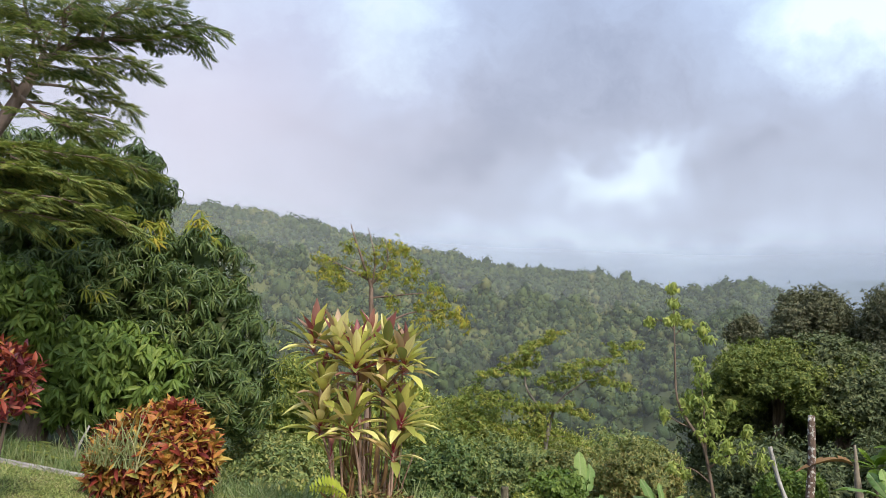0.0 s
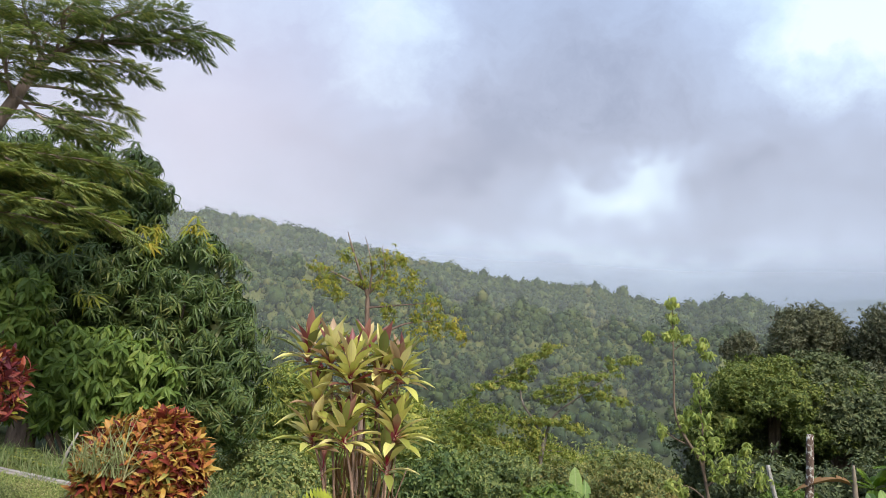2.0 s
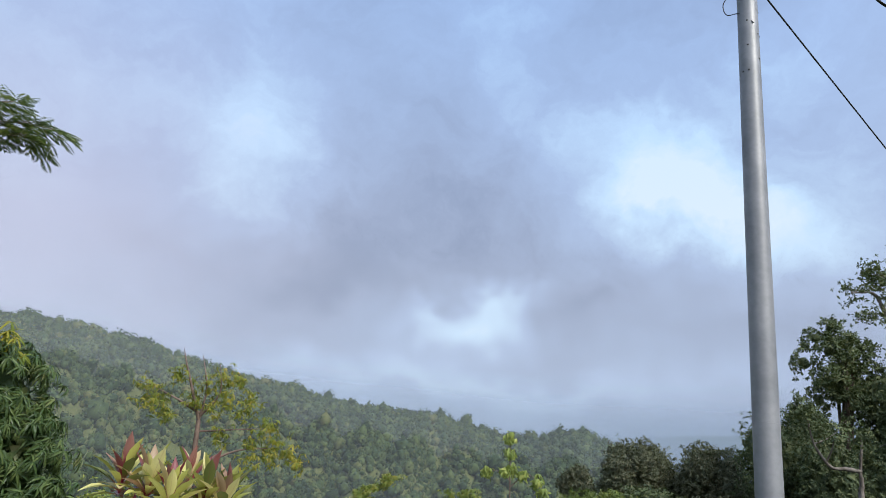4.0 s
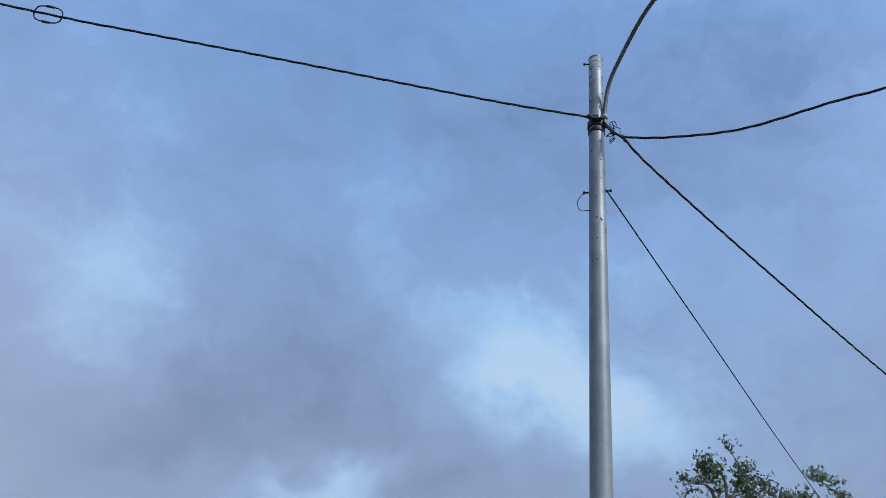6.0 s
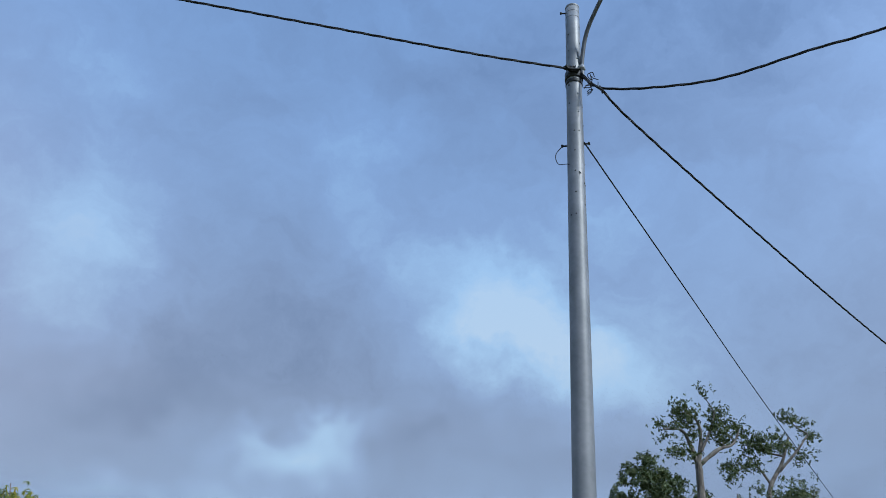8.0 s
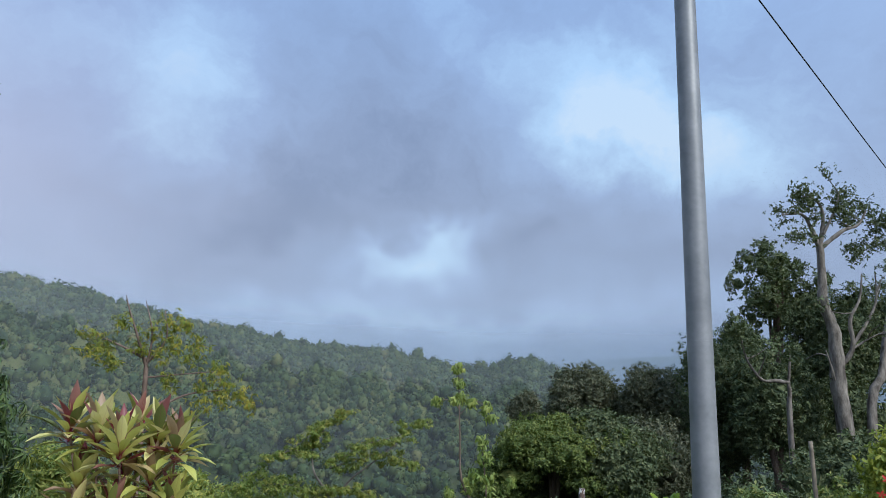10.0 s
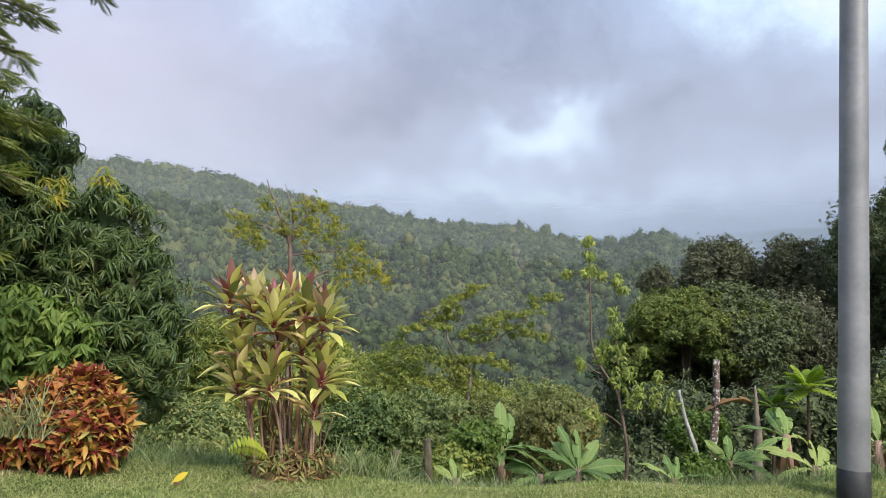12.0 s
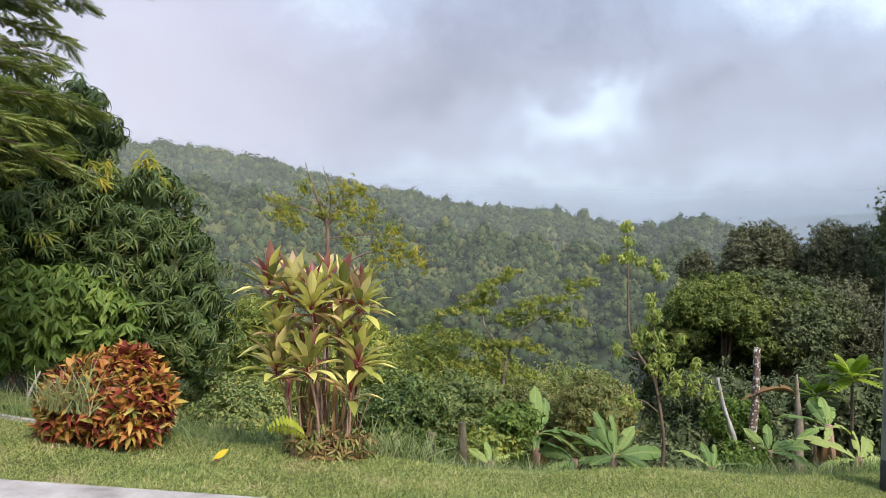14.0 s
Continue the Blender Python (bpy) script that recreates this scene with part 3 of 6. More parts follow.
# paved edge where the camera stands
def slab(name, x0, x1, y0, y1, z0, z1, mat, parent=None):
    bm = bmesh.new()
    bmesh.ops.create_cube(bm, size=1)
    for v in bm.verts:
        v.co = Vector((x0 + (v.co.x + 0.5) * (x1 - x0), y0 + (v.co.y + 0.5) * (y1 - y0), z0 + (v.co.z + 0.5) * (z1 - z0)))
    bmesh.ops.bevel(bm, geom=bm.edges[:], offset=min(0.02, (z1 - z0) * 0.3), segments=2, affect="EDGES")
    me = bpy.data.meshes.new(name)
    bm.to_mesh(me)
    bm.free()
    me.materials.append(mat)
    ob = new(name, me)
    ob.parent = parent
    return ob


pavement = slab("pavement", -9.0, 9.0, -8.2, 0.0, -0.20, 0.03, CONCRETE)
pavement.location, pavement.rotation_euler = (0, 5.13, 0), (0, 0, radians(-2.5))
tagged(pavement, "worn pale concrete paving with a straight edge to the lawn", "pavement", "", "structure")

# ---- wooded hill ----
def hill_forest():
    """Crowns over the hillside: each a small closed core wrapped in tilted leaf masses."""
    n = 17000
    az = np.radians(rng.uniform(-42, 50, n))
    r = np.sqrt(rng.uniform(110 ** 2, 612 ** 2, n))
    edge = rng.random(n) < 0.06
    r[edge] = rng.uniform(575, 610, edge.sum())
    x, y = r * np.sin(az), r * np.cos(az)
    z = height(x, y)
    s = rng.lognormal(0.0, 0.32, n) * (1.35 + 1.0 * (r / 600))
    s[edge & (rng.random(n) < 0.12)] *= 1.6
    tall = s * rng.uniform(0.8, 1.4, n)
    mid = np.stack([x, y, z + tall * 0.7], axis=-1)
    size = np.stack([s, s, tall], axis=-1)
    bm = bmesh.new()
    bmesh.ops.create_icosphere(bm, subdivisions=1, radius=1)
    tv = np.array([v.co[:] for v in bm.verts])
    tf = np.array([[v.index for v in f.verts] for f in bm.faces])
    bm.free()
    V = tv[None] * (0.8 + rng.normal(0, 0.15, (n, len(tv), 1))) * size[:, None] + mid[:, None]
    F = (tf[None] + (np.arange(n) * len(tv))[:, None, None]).reshape(-1, 3)
    ob = new("hill_forest", mesh_from("hill_forest", V.reshape(-1, 3), F, FOREST))
    tagged(ob, "dense green forest canopy covering the far hillside", "forest", "", "stuff")
    k = 36
    d = unit(rng.normal(size=(n, k, 3)) + np.array([0, -0.25, 0.45]))
    P = (mid[:, None] + d * size[:, None] * rng.uniform(0.75, 1.12, (n, k, 1))).reshape(-1, 3)
    N = unit(d + 0.55 * rng.normal(size=d.shape)).reshape(-1, 3)
    D = unit(np.cross(N, rng.normal(size=N.shape)))
    M = turns(D, N) * (np.repeat(s, k) * rng.uniform(0.20, 0.44, n * k))[:, None, None]
    tv = np.array([(-0.12, 0, 0), (0.42, 0.1, 0.05), (0.5, 0.75, -0.12), (-0.3, 0.9, -0.1)], float)
    V, F = strew(tv - np.array((0, 0.45, 0)), np.array([(0, 1, 2, 3)]), M, P)
    tagged(new("canopy_leaves", mesh_from("canopy_leaves", V, F, FOREST)), "leafy masses of the forest canopy on the hill", "foliage", "", "stuff")


hill_forest()


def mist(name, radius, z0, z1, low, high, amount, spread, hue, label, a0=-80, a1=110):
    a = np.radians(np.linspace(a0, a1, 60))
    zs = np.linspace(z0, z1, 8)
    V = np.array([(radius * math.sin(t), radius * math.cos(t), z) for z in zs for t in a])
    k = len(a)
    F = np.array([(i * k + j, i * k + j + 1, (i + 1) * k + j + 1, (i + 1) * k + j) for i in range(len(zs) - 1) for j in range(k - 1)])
    ob = new(name, mesh_from(name, V, F, mist_haze_material(name, amount, low, high, spread, hue), True))
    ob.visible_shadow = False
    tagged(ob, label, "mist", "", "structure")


# See-through sheets: mist on the ridge, and aerial haze painted over hill and distance.
mist("valley_mist", 95, -30, 190, 8, 34, 0.055, 0.03, (0.90, 0.94, 0.97), "thin pale mist hanging over the valley")
mist("hill_mist", 250, -40, 470, 25, 95, 0.035, 0.012, (0.90, 0.94, 0.97), "thin morning mist drifting along the wooded hill")
mist("ridge_mist", 430, -40, 800, 60, 165, 0.08, 0.007, (0.90, 0.94, 0.97), "low cloud brushing the wooded ridge")
# The sheet's blue tint stands in for haze over the mountain.
mist("far_haze_sheet", 1300, -60, 2600, 130, 250, 0.80, 0.002, (0.42, 0.50, 0.62), "pale blue haze sheet added before the far mountain")

# ---- tall trees ----
def tree_parts(tree, limbs, bark, label=""):
    for i, (pts, r0, r1) in enumerate(limbs):
        V, F = limb(pts, r0, r1, 14, 9 if i == 0 else 6)
        part("trunk" if i == 0 else "branch", mesh_from("trunk" if i == 0 else "branch", V, F, bark, True), tree, label if i == 0 else "")


MANGO_LEAF = blade((0.015, 0.075, 0.075, 0.006), 0.75, 0.5)


def whorls(P, N, leaves, length, template, rise=0.5):
    """Rosettes of long leaves at shoot tips: they stand out from the shoot and arch downwards."""
    n = len(P)
    A = unit(N * 0.75 + np.array([0, 0, rise]) + 0.22 * rng.normal(size=(n, 3)))
    e1 = unit(np.cross(A, np.array([0.31, 0.2, 0.11])))
    e2 = np.cross(A, e1)
    a = rng.uniform(0, 2 * math.pi, (n, 1)) + np.linspace(0, 2 * math.pi, leaves, endpoint=False)[None] + rng.normal(0, 0.2, (n, leaves))
    out = rng.uniform(0.05, 0.75, (n, leaves, 1))
    D = A[:, None] * out + np.cos(a)[..., None] * e1[:, None] + np.sin(a)[..., None] * e2[:, None] + np.array([0, 0, -0.35])
    D = unit(D).reshape(-1, 3)
    Z = unit(A[:, None] + 0.25 * rng.normal(size=(n, leaves, 3)) + np.array([0, 0, 0.3])).reshape(-1, 3)
    size = (length * rng.uniform(0.6, 1.15, (n, leaves)) * rng.uniform(0.8, 1.15, (n, 1))).reshape(-1, 1, 1)
    return strew(template[0], template[1], turns(D, Z) * size, np.repeat(P, leaves, axis=0))


def mango_tree():
    t = thing("mango_tree", "big dense mango tree with drooping dark green leaves", "tree", (-5.7, 10.2, 0))
    o = np.array((-5.7, 10.2, 0))
    lobes = [(-4.25, 10.2, 2.18, 0.80, 0.85, 0.92), (-3.88, 10.2, 1.40, 0.78, 0.85, 0.92), (-3.42, 10.15, 0.72, 0.56, 0.65, 0.62), (-4.74, 10.25, 2.42, 0.50, 0.65, 0.52), (-4.4, 10.0, 1.0, 0.80, 0.85, 0.9),
             (-5.68, 10.3, 3.56, 0.82, 0.85, 0.76), (-5.24, 10.35, 3.60, 0.42, 0.6, 0.46), (-6.6, 10.2, 3.4, 1.15, 1.0, 1.05), (-5.7, 10.1, 1.95, 1.2, 1.05, 1.25), (-7.0, 9.9, 2.0, 1.5, 1.35, 1.65), (-8.3, 10.3, 3.2, 1.5, 1.3, 1.3), (-5.4, 10.0, 1.0, 0.95, 0.85, 0.75)]
    lobes = [tuple(np.array(l) - np.array((*o, 0, 0, 0))) for l in lobes]
    tree_parts(t, [([(-0.05, -0.95, -0.1), (-0.03, -0.85, 0.5), (0.0, -0.2, 2.2)], 0.20, 0.12), ([(0, 0, 0.7), (0.8, 0.1, 1.3), (1.6, 0.2, 1.9)], 0.1, 0.04), ([(0, 0, 0.9), (-0.8, 0, 1.6), (-1.6, -0.3, 2.4)], 0.1, 0.04),
                   ([(0.9, 0.1, 0.4), (1.45, -0.35, 1.2), (1.62, -0.45, 2.0)], 0.06, 0.02), ([(1.3, -0.1, 0.9), (1.75, -0.4, 1.5), (2.0, -0.4, 2.1)], 0.04, 0.015)], BARK)
    P, N = shell(lobes, 6900, 0.72, 1.12)
    heads = P[:760]
    near = np.concatenate([((p[:, None] - heads[None]) ** 2).sum(axis=2).argmin(axis=1) for p in np.array_split(P, 12)])
    P = P + (heads[near] - P) * rng.uniform(0.15, 0.6, (len(P), 1))
    V, F = joined([whorls(P, N, 10, 0.165, MANGO_LEAF)] + [(v, quads_of(f)) for v, f in core(lobes, 0.56)])
    tri = F[:, 2] == F[:, 3]
    me = bpy.data.meshes.new("crown")
    me.from_pydata(V.tolist(), [], [tuple(f[:3]) if k else tuple(f) for f, k in zip(F.tolist(), tri.tolist())])
    me.materials.append(MANGO)
    part("crown", me, t)
    flush = np.array([(-4.66, 9.75, 3.02), (-4.55, 9.7, 2.88), (-4.75, 9.7, 2.95), (-4.12, 9.75, 3.0), (-3.98, 9.75, 2.92), (-4.05, 9.7, 3.08), (-3.85, 9.8, 2.78), (-5.14, 9.2, 1.93), (-5.2, 9.6, 3.1), (-4.62, 9.6, 2.7), (-5.6, 9.4, 2.6)])
    Pf = np.repeat(flush, 3, axis=0) + rng.normal(0, 0.05, (33, 3)) - o
    V, F = whorls(Pf, np.tile((0.1, -0.8, 0.4), (33, 1)), 9, 0.19, MANGO_LEAF, 0.7)
    part("new_leaves", mesh_from("new_leaves", V, F, YOUNG), t, "pale yellow-green new leaf tufts")


mango_tree()


def fronds(R, W, L, pairs=13):
    """Feathery fronds: a drooping midrib set with pairs of narrow leaflets, one frond for each root, way and length."""
    s = np.linspace(0.12, 1.0, pairs)
    n = len(R)
    up = np.array((0, 0, 1.0))
    side = unit(np.cross(W, up))
    droop = rng.uniform(-0.02, 0.28, (n, 1))
    mid = R[:, None] + W[:, None] * (L[:, None] * s[None])[..., None] - up * (droop * L[:, None] * (s * s)[None])[..., None]
    tan = unit(W[:, None] - up * (2 * droop * s[None])[..., None])
    pieces = []
    size = (L[:, None] * 0.36 * np.sin(0.45 + 2.25 * s)[None]).reshape(-1, 1, 1)
    for sg in (1, -1):
        D = unit(0.9 * sg * side[:, None] + 0.55 * tan - 0.22 * up + 0.07 * rng.normal(size=mid.shape)).reshape(-1, 3)
        M = turns(D, np.tile((0, 0, 1.0), (n * pairs, 1))) * size
        pieces.append(strew(PINNA[0], PINNA[1], M, mid.reshape(-1, 3)))
    D = np.diff(mid, axis=1).reshape(-1, 3)
    M = turns(D, np.tile((0, 0, 1.0), (len(D), 1))) * np.linalg.norm(D, axis=1)[:, None, None]
    pieces.append(strew(PINNA[0] * np.array((0.35, 1, 1)), PINNA[1], M, mid[:, :-1].reshape(-1, 3)))
    return pieces


def feathery_tree():
    t = thing("feathery_tree", "spreading tree with ferny feathery fronds on bare limbs", "tree", (-6.7, 6.9, 0))
    o = np.array((-6.7, 6.9, 0))
    trunk = ([(-6.7, 6.9, -0.1), (-6.1, 6.95, 1.7), (-5.62, 7.1, 2.85), (-5.37, 7.2, 3.47), (-5.24, 7.3, 3.86), (-5.14, 7.4, 4.26), (-4.96, 7.6, 4.62), (-4.69, 7.8, 4.81)], 0.115, 0.03)
    upper = [
        [(-4.96, 7.6, 4.62), (-4.68, 7.9, 4.86), (-4.45, 8.2, 5.13), (-4.05, 8.4, 5.31), (-3.72, 8.58, 5.36)], [(-4.68, 7.9, 4.86), (-4.3, 8.1, 4.95), (-3.99, 8.3, 5.12), (-3.82, 8.4, 5.08)],
        [(-4.96, 7.6, 4.62), (-4.79, 7.8, 5.03), (-4.44, 8.0, 5.28), (-4.10, 8.2, 5.47)], [(-5.14, 7.4, 4.26), (-5.11, 7.5, 4.74), (-4.98, 7.7, 5.32)], [(-5.24, 7.3, 3.86), (-5.38, 7.2, 4.33), (-5.44, 7.1, 4.73)],
        [(-5.14, 7.4, 4.26), (-5.27, 7.3, 4.44), (-5.54, 7.2, 4.51)], [(-5.06, 7.4, 4.36), (-5.32, 7.5, 4.79), (-5.56, 7.5, 5.05)], [(-5.1, 7.4, 4.3), (-4.95, 7.7, 4.75), (-4.8, 8.2, 5.0)],
        [(-5.01, 7.5, 4.47), (-4.67, 7.6, 4.50), (-4.42, 7.8, 4.58), (-4.18, 7.9, 4.50)], [(-5.01, 7.5, 4.47), (-4.67, 7.4, 4.37), (-4.45, 7.4, 4.28)],
        [(-5.18, 7.35, 4.08), (-4.89, 7.5, 4.12), (-4.53, 7.7, 4.10), (-4.26, 7.8, 4.02)], [(-5.24, 7.3, 3.86), (-4.85, 7.3, 3.84), (-4.52, 7.4, 3.80), (-4.28, 7.5, 3.75)], [(-5.22, 7.3, 3.93), (-4.83, 7.1, 3.68), (-4.5, 7.1, 3.55), (-4.2, 7.2, 3.55)],
        [(-5.14, 7.4, 4.26), (-4.95, 7.0, 4.42), (-4.75, 6.8, 4.48)], [(-4.96, 7.6, 4.62), (-4.8, 7.2, 4.82), (-4.55, 7.0, 4.88)], [(-5.0, 7.5, 4.5), (-4.85, 7.4, 4.95), (-4.6, 7.5, 5.2)], [(-5.24, 7.3, 3.86), (-5.1, 6.9, 4.12), (-4.92, 6.7, 4.2)],
        [(-5.3, 7.25, 3.7), (-5.5, 6.9, 4.1), (-5.6, 6.6, 4.4)], [(-4.69, 7.8, 4.81), (-4.5, 7.6, 5.0), (-4.2, 7.6, 5.15)], [(-5.05, 7.45, 4.4), (-5.2, 7.2, 4.8), (-5.2, 7.0, 5.1)],
        [(-5.2, 7.3, 3.95), (-5.6, 7.6, 4.2), (-6.0, 7.9, 4.4)], [(-5.14, 7.4, 4.26), (-5.3, 7.9, 4.5), (-5.3, 8.4, 4.6)],
    ]
    lower = [
        [(-5.42, 7.18, 3.32), (-4.82, 7.0, 3.24), (-4.27, 7.0, 3.22), (-3.9, 7.1, 3.20), (-3.64, 7.2, 3.15)], [(-5.62, 7.1, 2.85), (-4.75, 6.6, 2.97), (-4.3, 6.5, 2.95), (-3.97, 6.5, 2.84)],
        [(-5.62, 7.1, 2.85), (-4.51, 6.4, 2.68), (-4.07, 6.4, 2.66), (-3.77, 6.5, 2.60), (-3.56, 6.7, 2.52)], [(-5.7, 7.07, 2.7), (-4.5, 6.5, 2.53), (-4.16, 6.5, 2.48), (-4.0, 6.5, 2.46)],
        [(-5.62, 7.1, 2.85), (-4.72, 6.4, 2.95), (-4.42, 6.3, 2.93)], [(-5.42, 7.18, 3.32), (-4.54, 6.9, 3.02), (-4.18, 6.9, 2.98), (-3.90, 7.0, 2.93)], [(-5.42, 7.18, 3.32), (-5.0, 6.7, 3.25), (-4.6, 6.5, 3.15)],
    ]
    tree_parts(t, [([np.array(p) - o for p in trunk[0]], trunk[1], trunk[2])] + [([np.array(p) - o for p in pts], 0.020, 0.005) for pts in upper] + [([np.array(p) - o for p in pts], 0.012, 0.003) for pts in lower], ROSY_BARK)
    for name, paths, mat in (("crown", upper, FEATHER), ("lower_sprays", lower, FEATHER_GOLD_LIT)):
        R, W, L, twigs = [], [], [], []
        for pts in paths:
            line = smooth_line(pts, 40)
            run = np.concatenate([[0], np.cumsum(np.linalg.norm(np.diff(line, axis=0), axis=1))])
            sg = 1
            for d in np.arange(run[-1] * 0.28, run[-1], 0.058 if mat is FEATHER else 0.056):
                j = min(int(np.searchsorted(run, d)), 38)
                tan = unit((line[j + 1] - line[j]) * np.array((1, 1, 0.5)))
                side = unit(np.cross(tan, (0, 0, 1))) * sg
                sg = -sg
                w = unit(side + 0.75 * tan + rng.normal(0, 0.25, 3) * np.array((1, 1, 1.1 if mat is FEATHER_GOLD_LIT else 0.5)))
                reach = rng.uniform(0.20, 0.52) * (1.1 - 0.65 * d / run[-1])
                tip = line[j] + w * reach + np.array((0, 0, -0.05))
                twigs.append(tube([line[j] - o, (line[j] + tip) / 2 - o + np.array((0, 0, 0.015)), tip - o], [0.006, 0.004, 0.003], 4))
                k = 3 + int(reach / 0.105)
                tside = unit(np.cross(w, (0, 0, 1)))
                for i in range(k):
                    u = (i + 0.6) / k
                    R.append(line[j] + (tip - line[j]) * u - o)
                    W.append(unit(w * rng.uniform(0.6, 1.1) + tan * (0.7 if mat is FEATHER_GOLD_LIT else 0.0) + tside * (1 if i % 2 else -1) * rng.uniform(0.3, 1.0) * (1.0 if i < k - 1 else 0.2) + rng.normal(0, 0.30, 3) * np.array((1, 1, 0.9 if mat is FEATHER_GOLD_LIT else 0.4))))
                    L.append(rng.uniform(0.15, 0.29))
            for i in range(4):
                R.append(line[-1] - o)
                W.append(unit(unit(line[-1] - line[-6]) + rng.normal(0, 0.45, 3) * np.array((1, 1, 0.25))))
                L.append(rng.uniform(0.20, 0.28))
        V, F = joined(fronds(np.array(R), np.array(W), np.array(L)))
        part(name, mesh_from(name, V, F, mat), t, "golden-green lower sprays with a lit tint" if mat is FEATHER_GOLD_LIT else "")
        V, F = joined(twigs)
        part("twig_tangle", mesh_from("twig_tangle", V, F, RUDDY, True), t, "", "stuff")


PINNA = (np.array([(0, 0, 0), (0.105, 0.5, 0.03), (0, 1, -0.08), (-0.105, 0.5, 0.03)], float), np.array([(0, 1, 2, 3)]))
feathery_tree()


def sparse_tree(name, label, base, limbs, bark, clumps, leaves, length, mat, template=BROAD, droop=0.5, per=14, size=0.22, flat=1.0):
    """A thin tree: limbs in world places, and loose clumps of leaves at the given places."""
    o = np.array(base)
    t = thing(name, label, "tree", base)
    tree_parts(t, [([np.array(p) - o for p in pts], a, b) for pts, a, b in limbs], bark)
    P, N = [], []
    for c in clumps:
        k = per
        d = unit(rng.normal(size=(k, 3)))
        P.append(np.array(c[:3]) - o + d * np.array((1, 1, flat)) * (c[3] if len(c) > 3 else size) * rng.uniform(0.2, 1.0, (k, 1)))
        N.append(unit(d + np.array([0, 0, 0.3])))
    V, F = sprays(np.concatenate(P), np.concatenate(N), leaves, length, droop, 0.8, template, 0.3)
    part("crown", mesh_from("crown", V, F, mat), t)
    return t


sparse_tree("young_tree", "slender young tree with thin yellow-green leaves and bare twigs", (-1.66, 10.9, -1.3),
            [([(-1.66, 10.9, -1.4), (-1.68, 10.88, 0.6), (-1.72, 10.86, 1.6), (-1.77, 10.86, 2.35)], 0.055, 0.032),
             ([(-1.77, 10.86, 2.35), (-1.95, 10.8, 2.8), (-2.1, 10.8, 3.15), (-2.16, 10.8, 3.32)], 0.026, 0.004),
             ([(-1.77, 10.86, 2.35), (-1.75, 10.85, 2.8), (-1.90, 10.85, 3.28)], 0.02, 0.004),
             ([(-1.77, 10.86, 2.4), (-1.55, 10.8, 2.75), (-1.62, 10.8, 3.15)], 0.02, 0.004),
             ([(-1.76, 10.86, 2.2), (-1.3, 10.9, 2.28), (-0.85, 10.95, 2.35)], 0.018, 0.004),
             ([(-1.78, 10.86, 2.45), (-2.1, 10.8, 2.6), (-2.5, 10.7, 2.75)], 0.025, 0.005),
             ([(-1.7, 10.86, 1.7), (-1.2, 10.9, 2.0), (-0.7, 11.0, 2.1)], 0.025, 0.005)], RUDDY,
            [(-2.55, 10.7, 2.72, 0.26), (-2.4, 10.75, 2.5, 0.24), (-1.35, 10.8, 3.0, 0.2), (-1.1, 10.85, 2.75, 0.2), (-0.35, 11, 1.95, 0.2), (-1.0, 10.9, 1.9, 0.22), (-2.35, 10.75, 2.6, 0.2), (-2.15, 10.8, 2.95, 0.16), (-1.75, 10.85, 2.85, 0.26), (-1.5, 10.8, 2.95, 0.26), (-1.4, 10.8, 2.7, 0.26), (-1.65, 10.85, 2.6, 0.24),
             (-1.9, 10.8, 2.65, 0.22), (-1.2, 10.85, 2.5, 0.2), (-0.85, 10.95, 2.4, 0.22), (-0.7, 11, 2.25, 0.24), (-0.5, 11, 2.05, 0.24), (-0.75, 11, 2.0, 0.22), (-0.95, 10.95, 2.15, 0.2), (-1.45, 10.9, 2.2, 0.2), (-2.2, 10.75, 2.4, 0.16)],
            7, 0.080, YOUNG, NARROW, 0.7, 26)

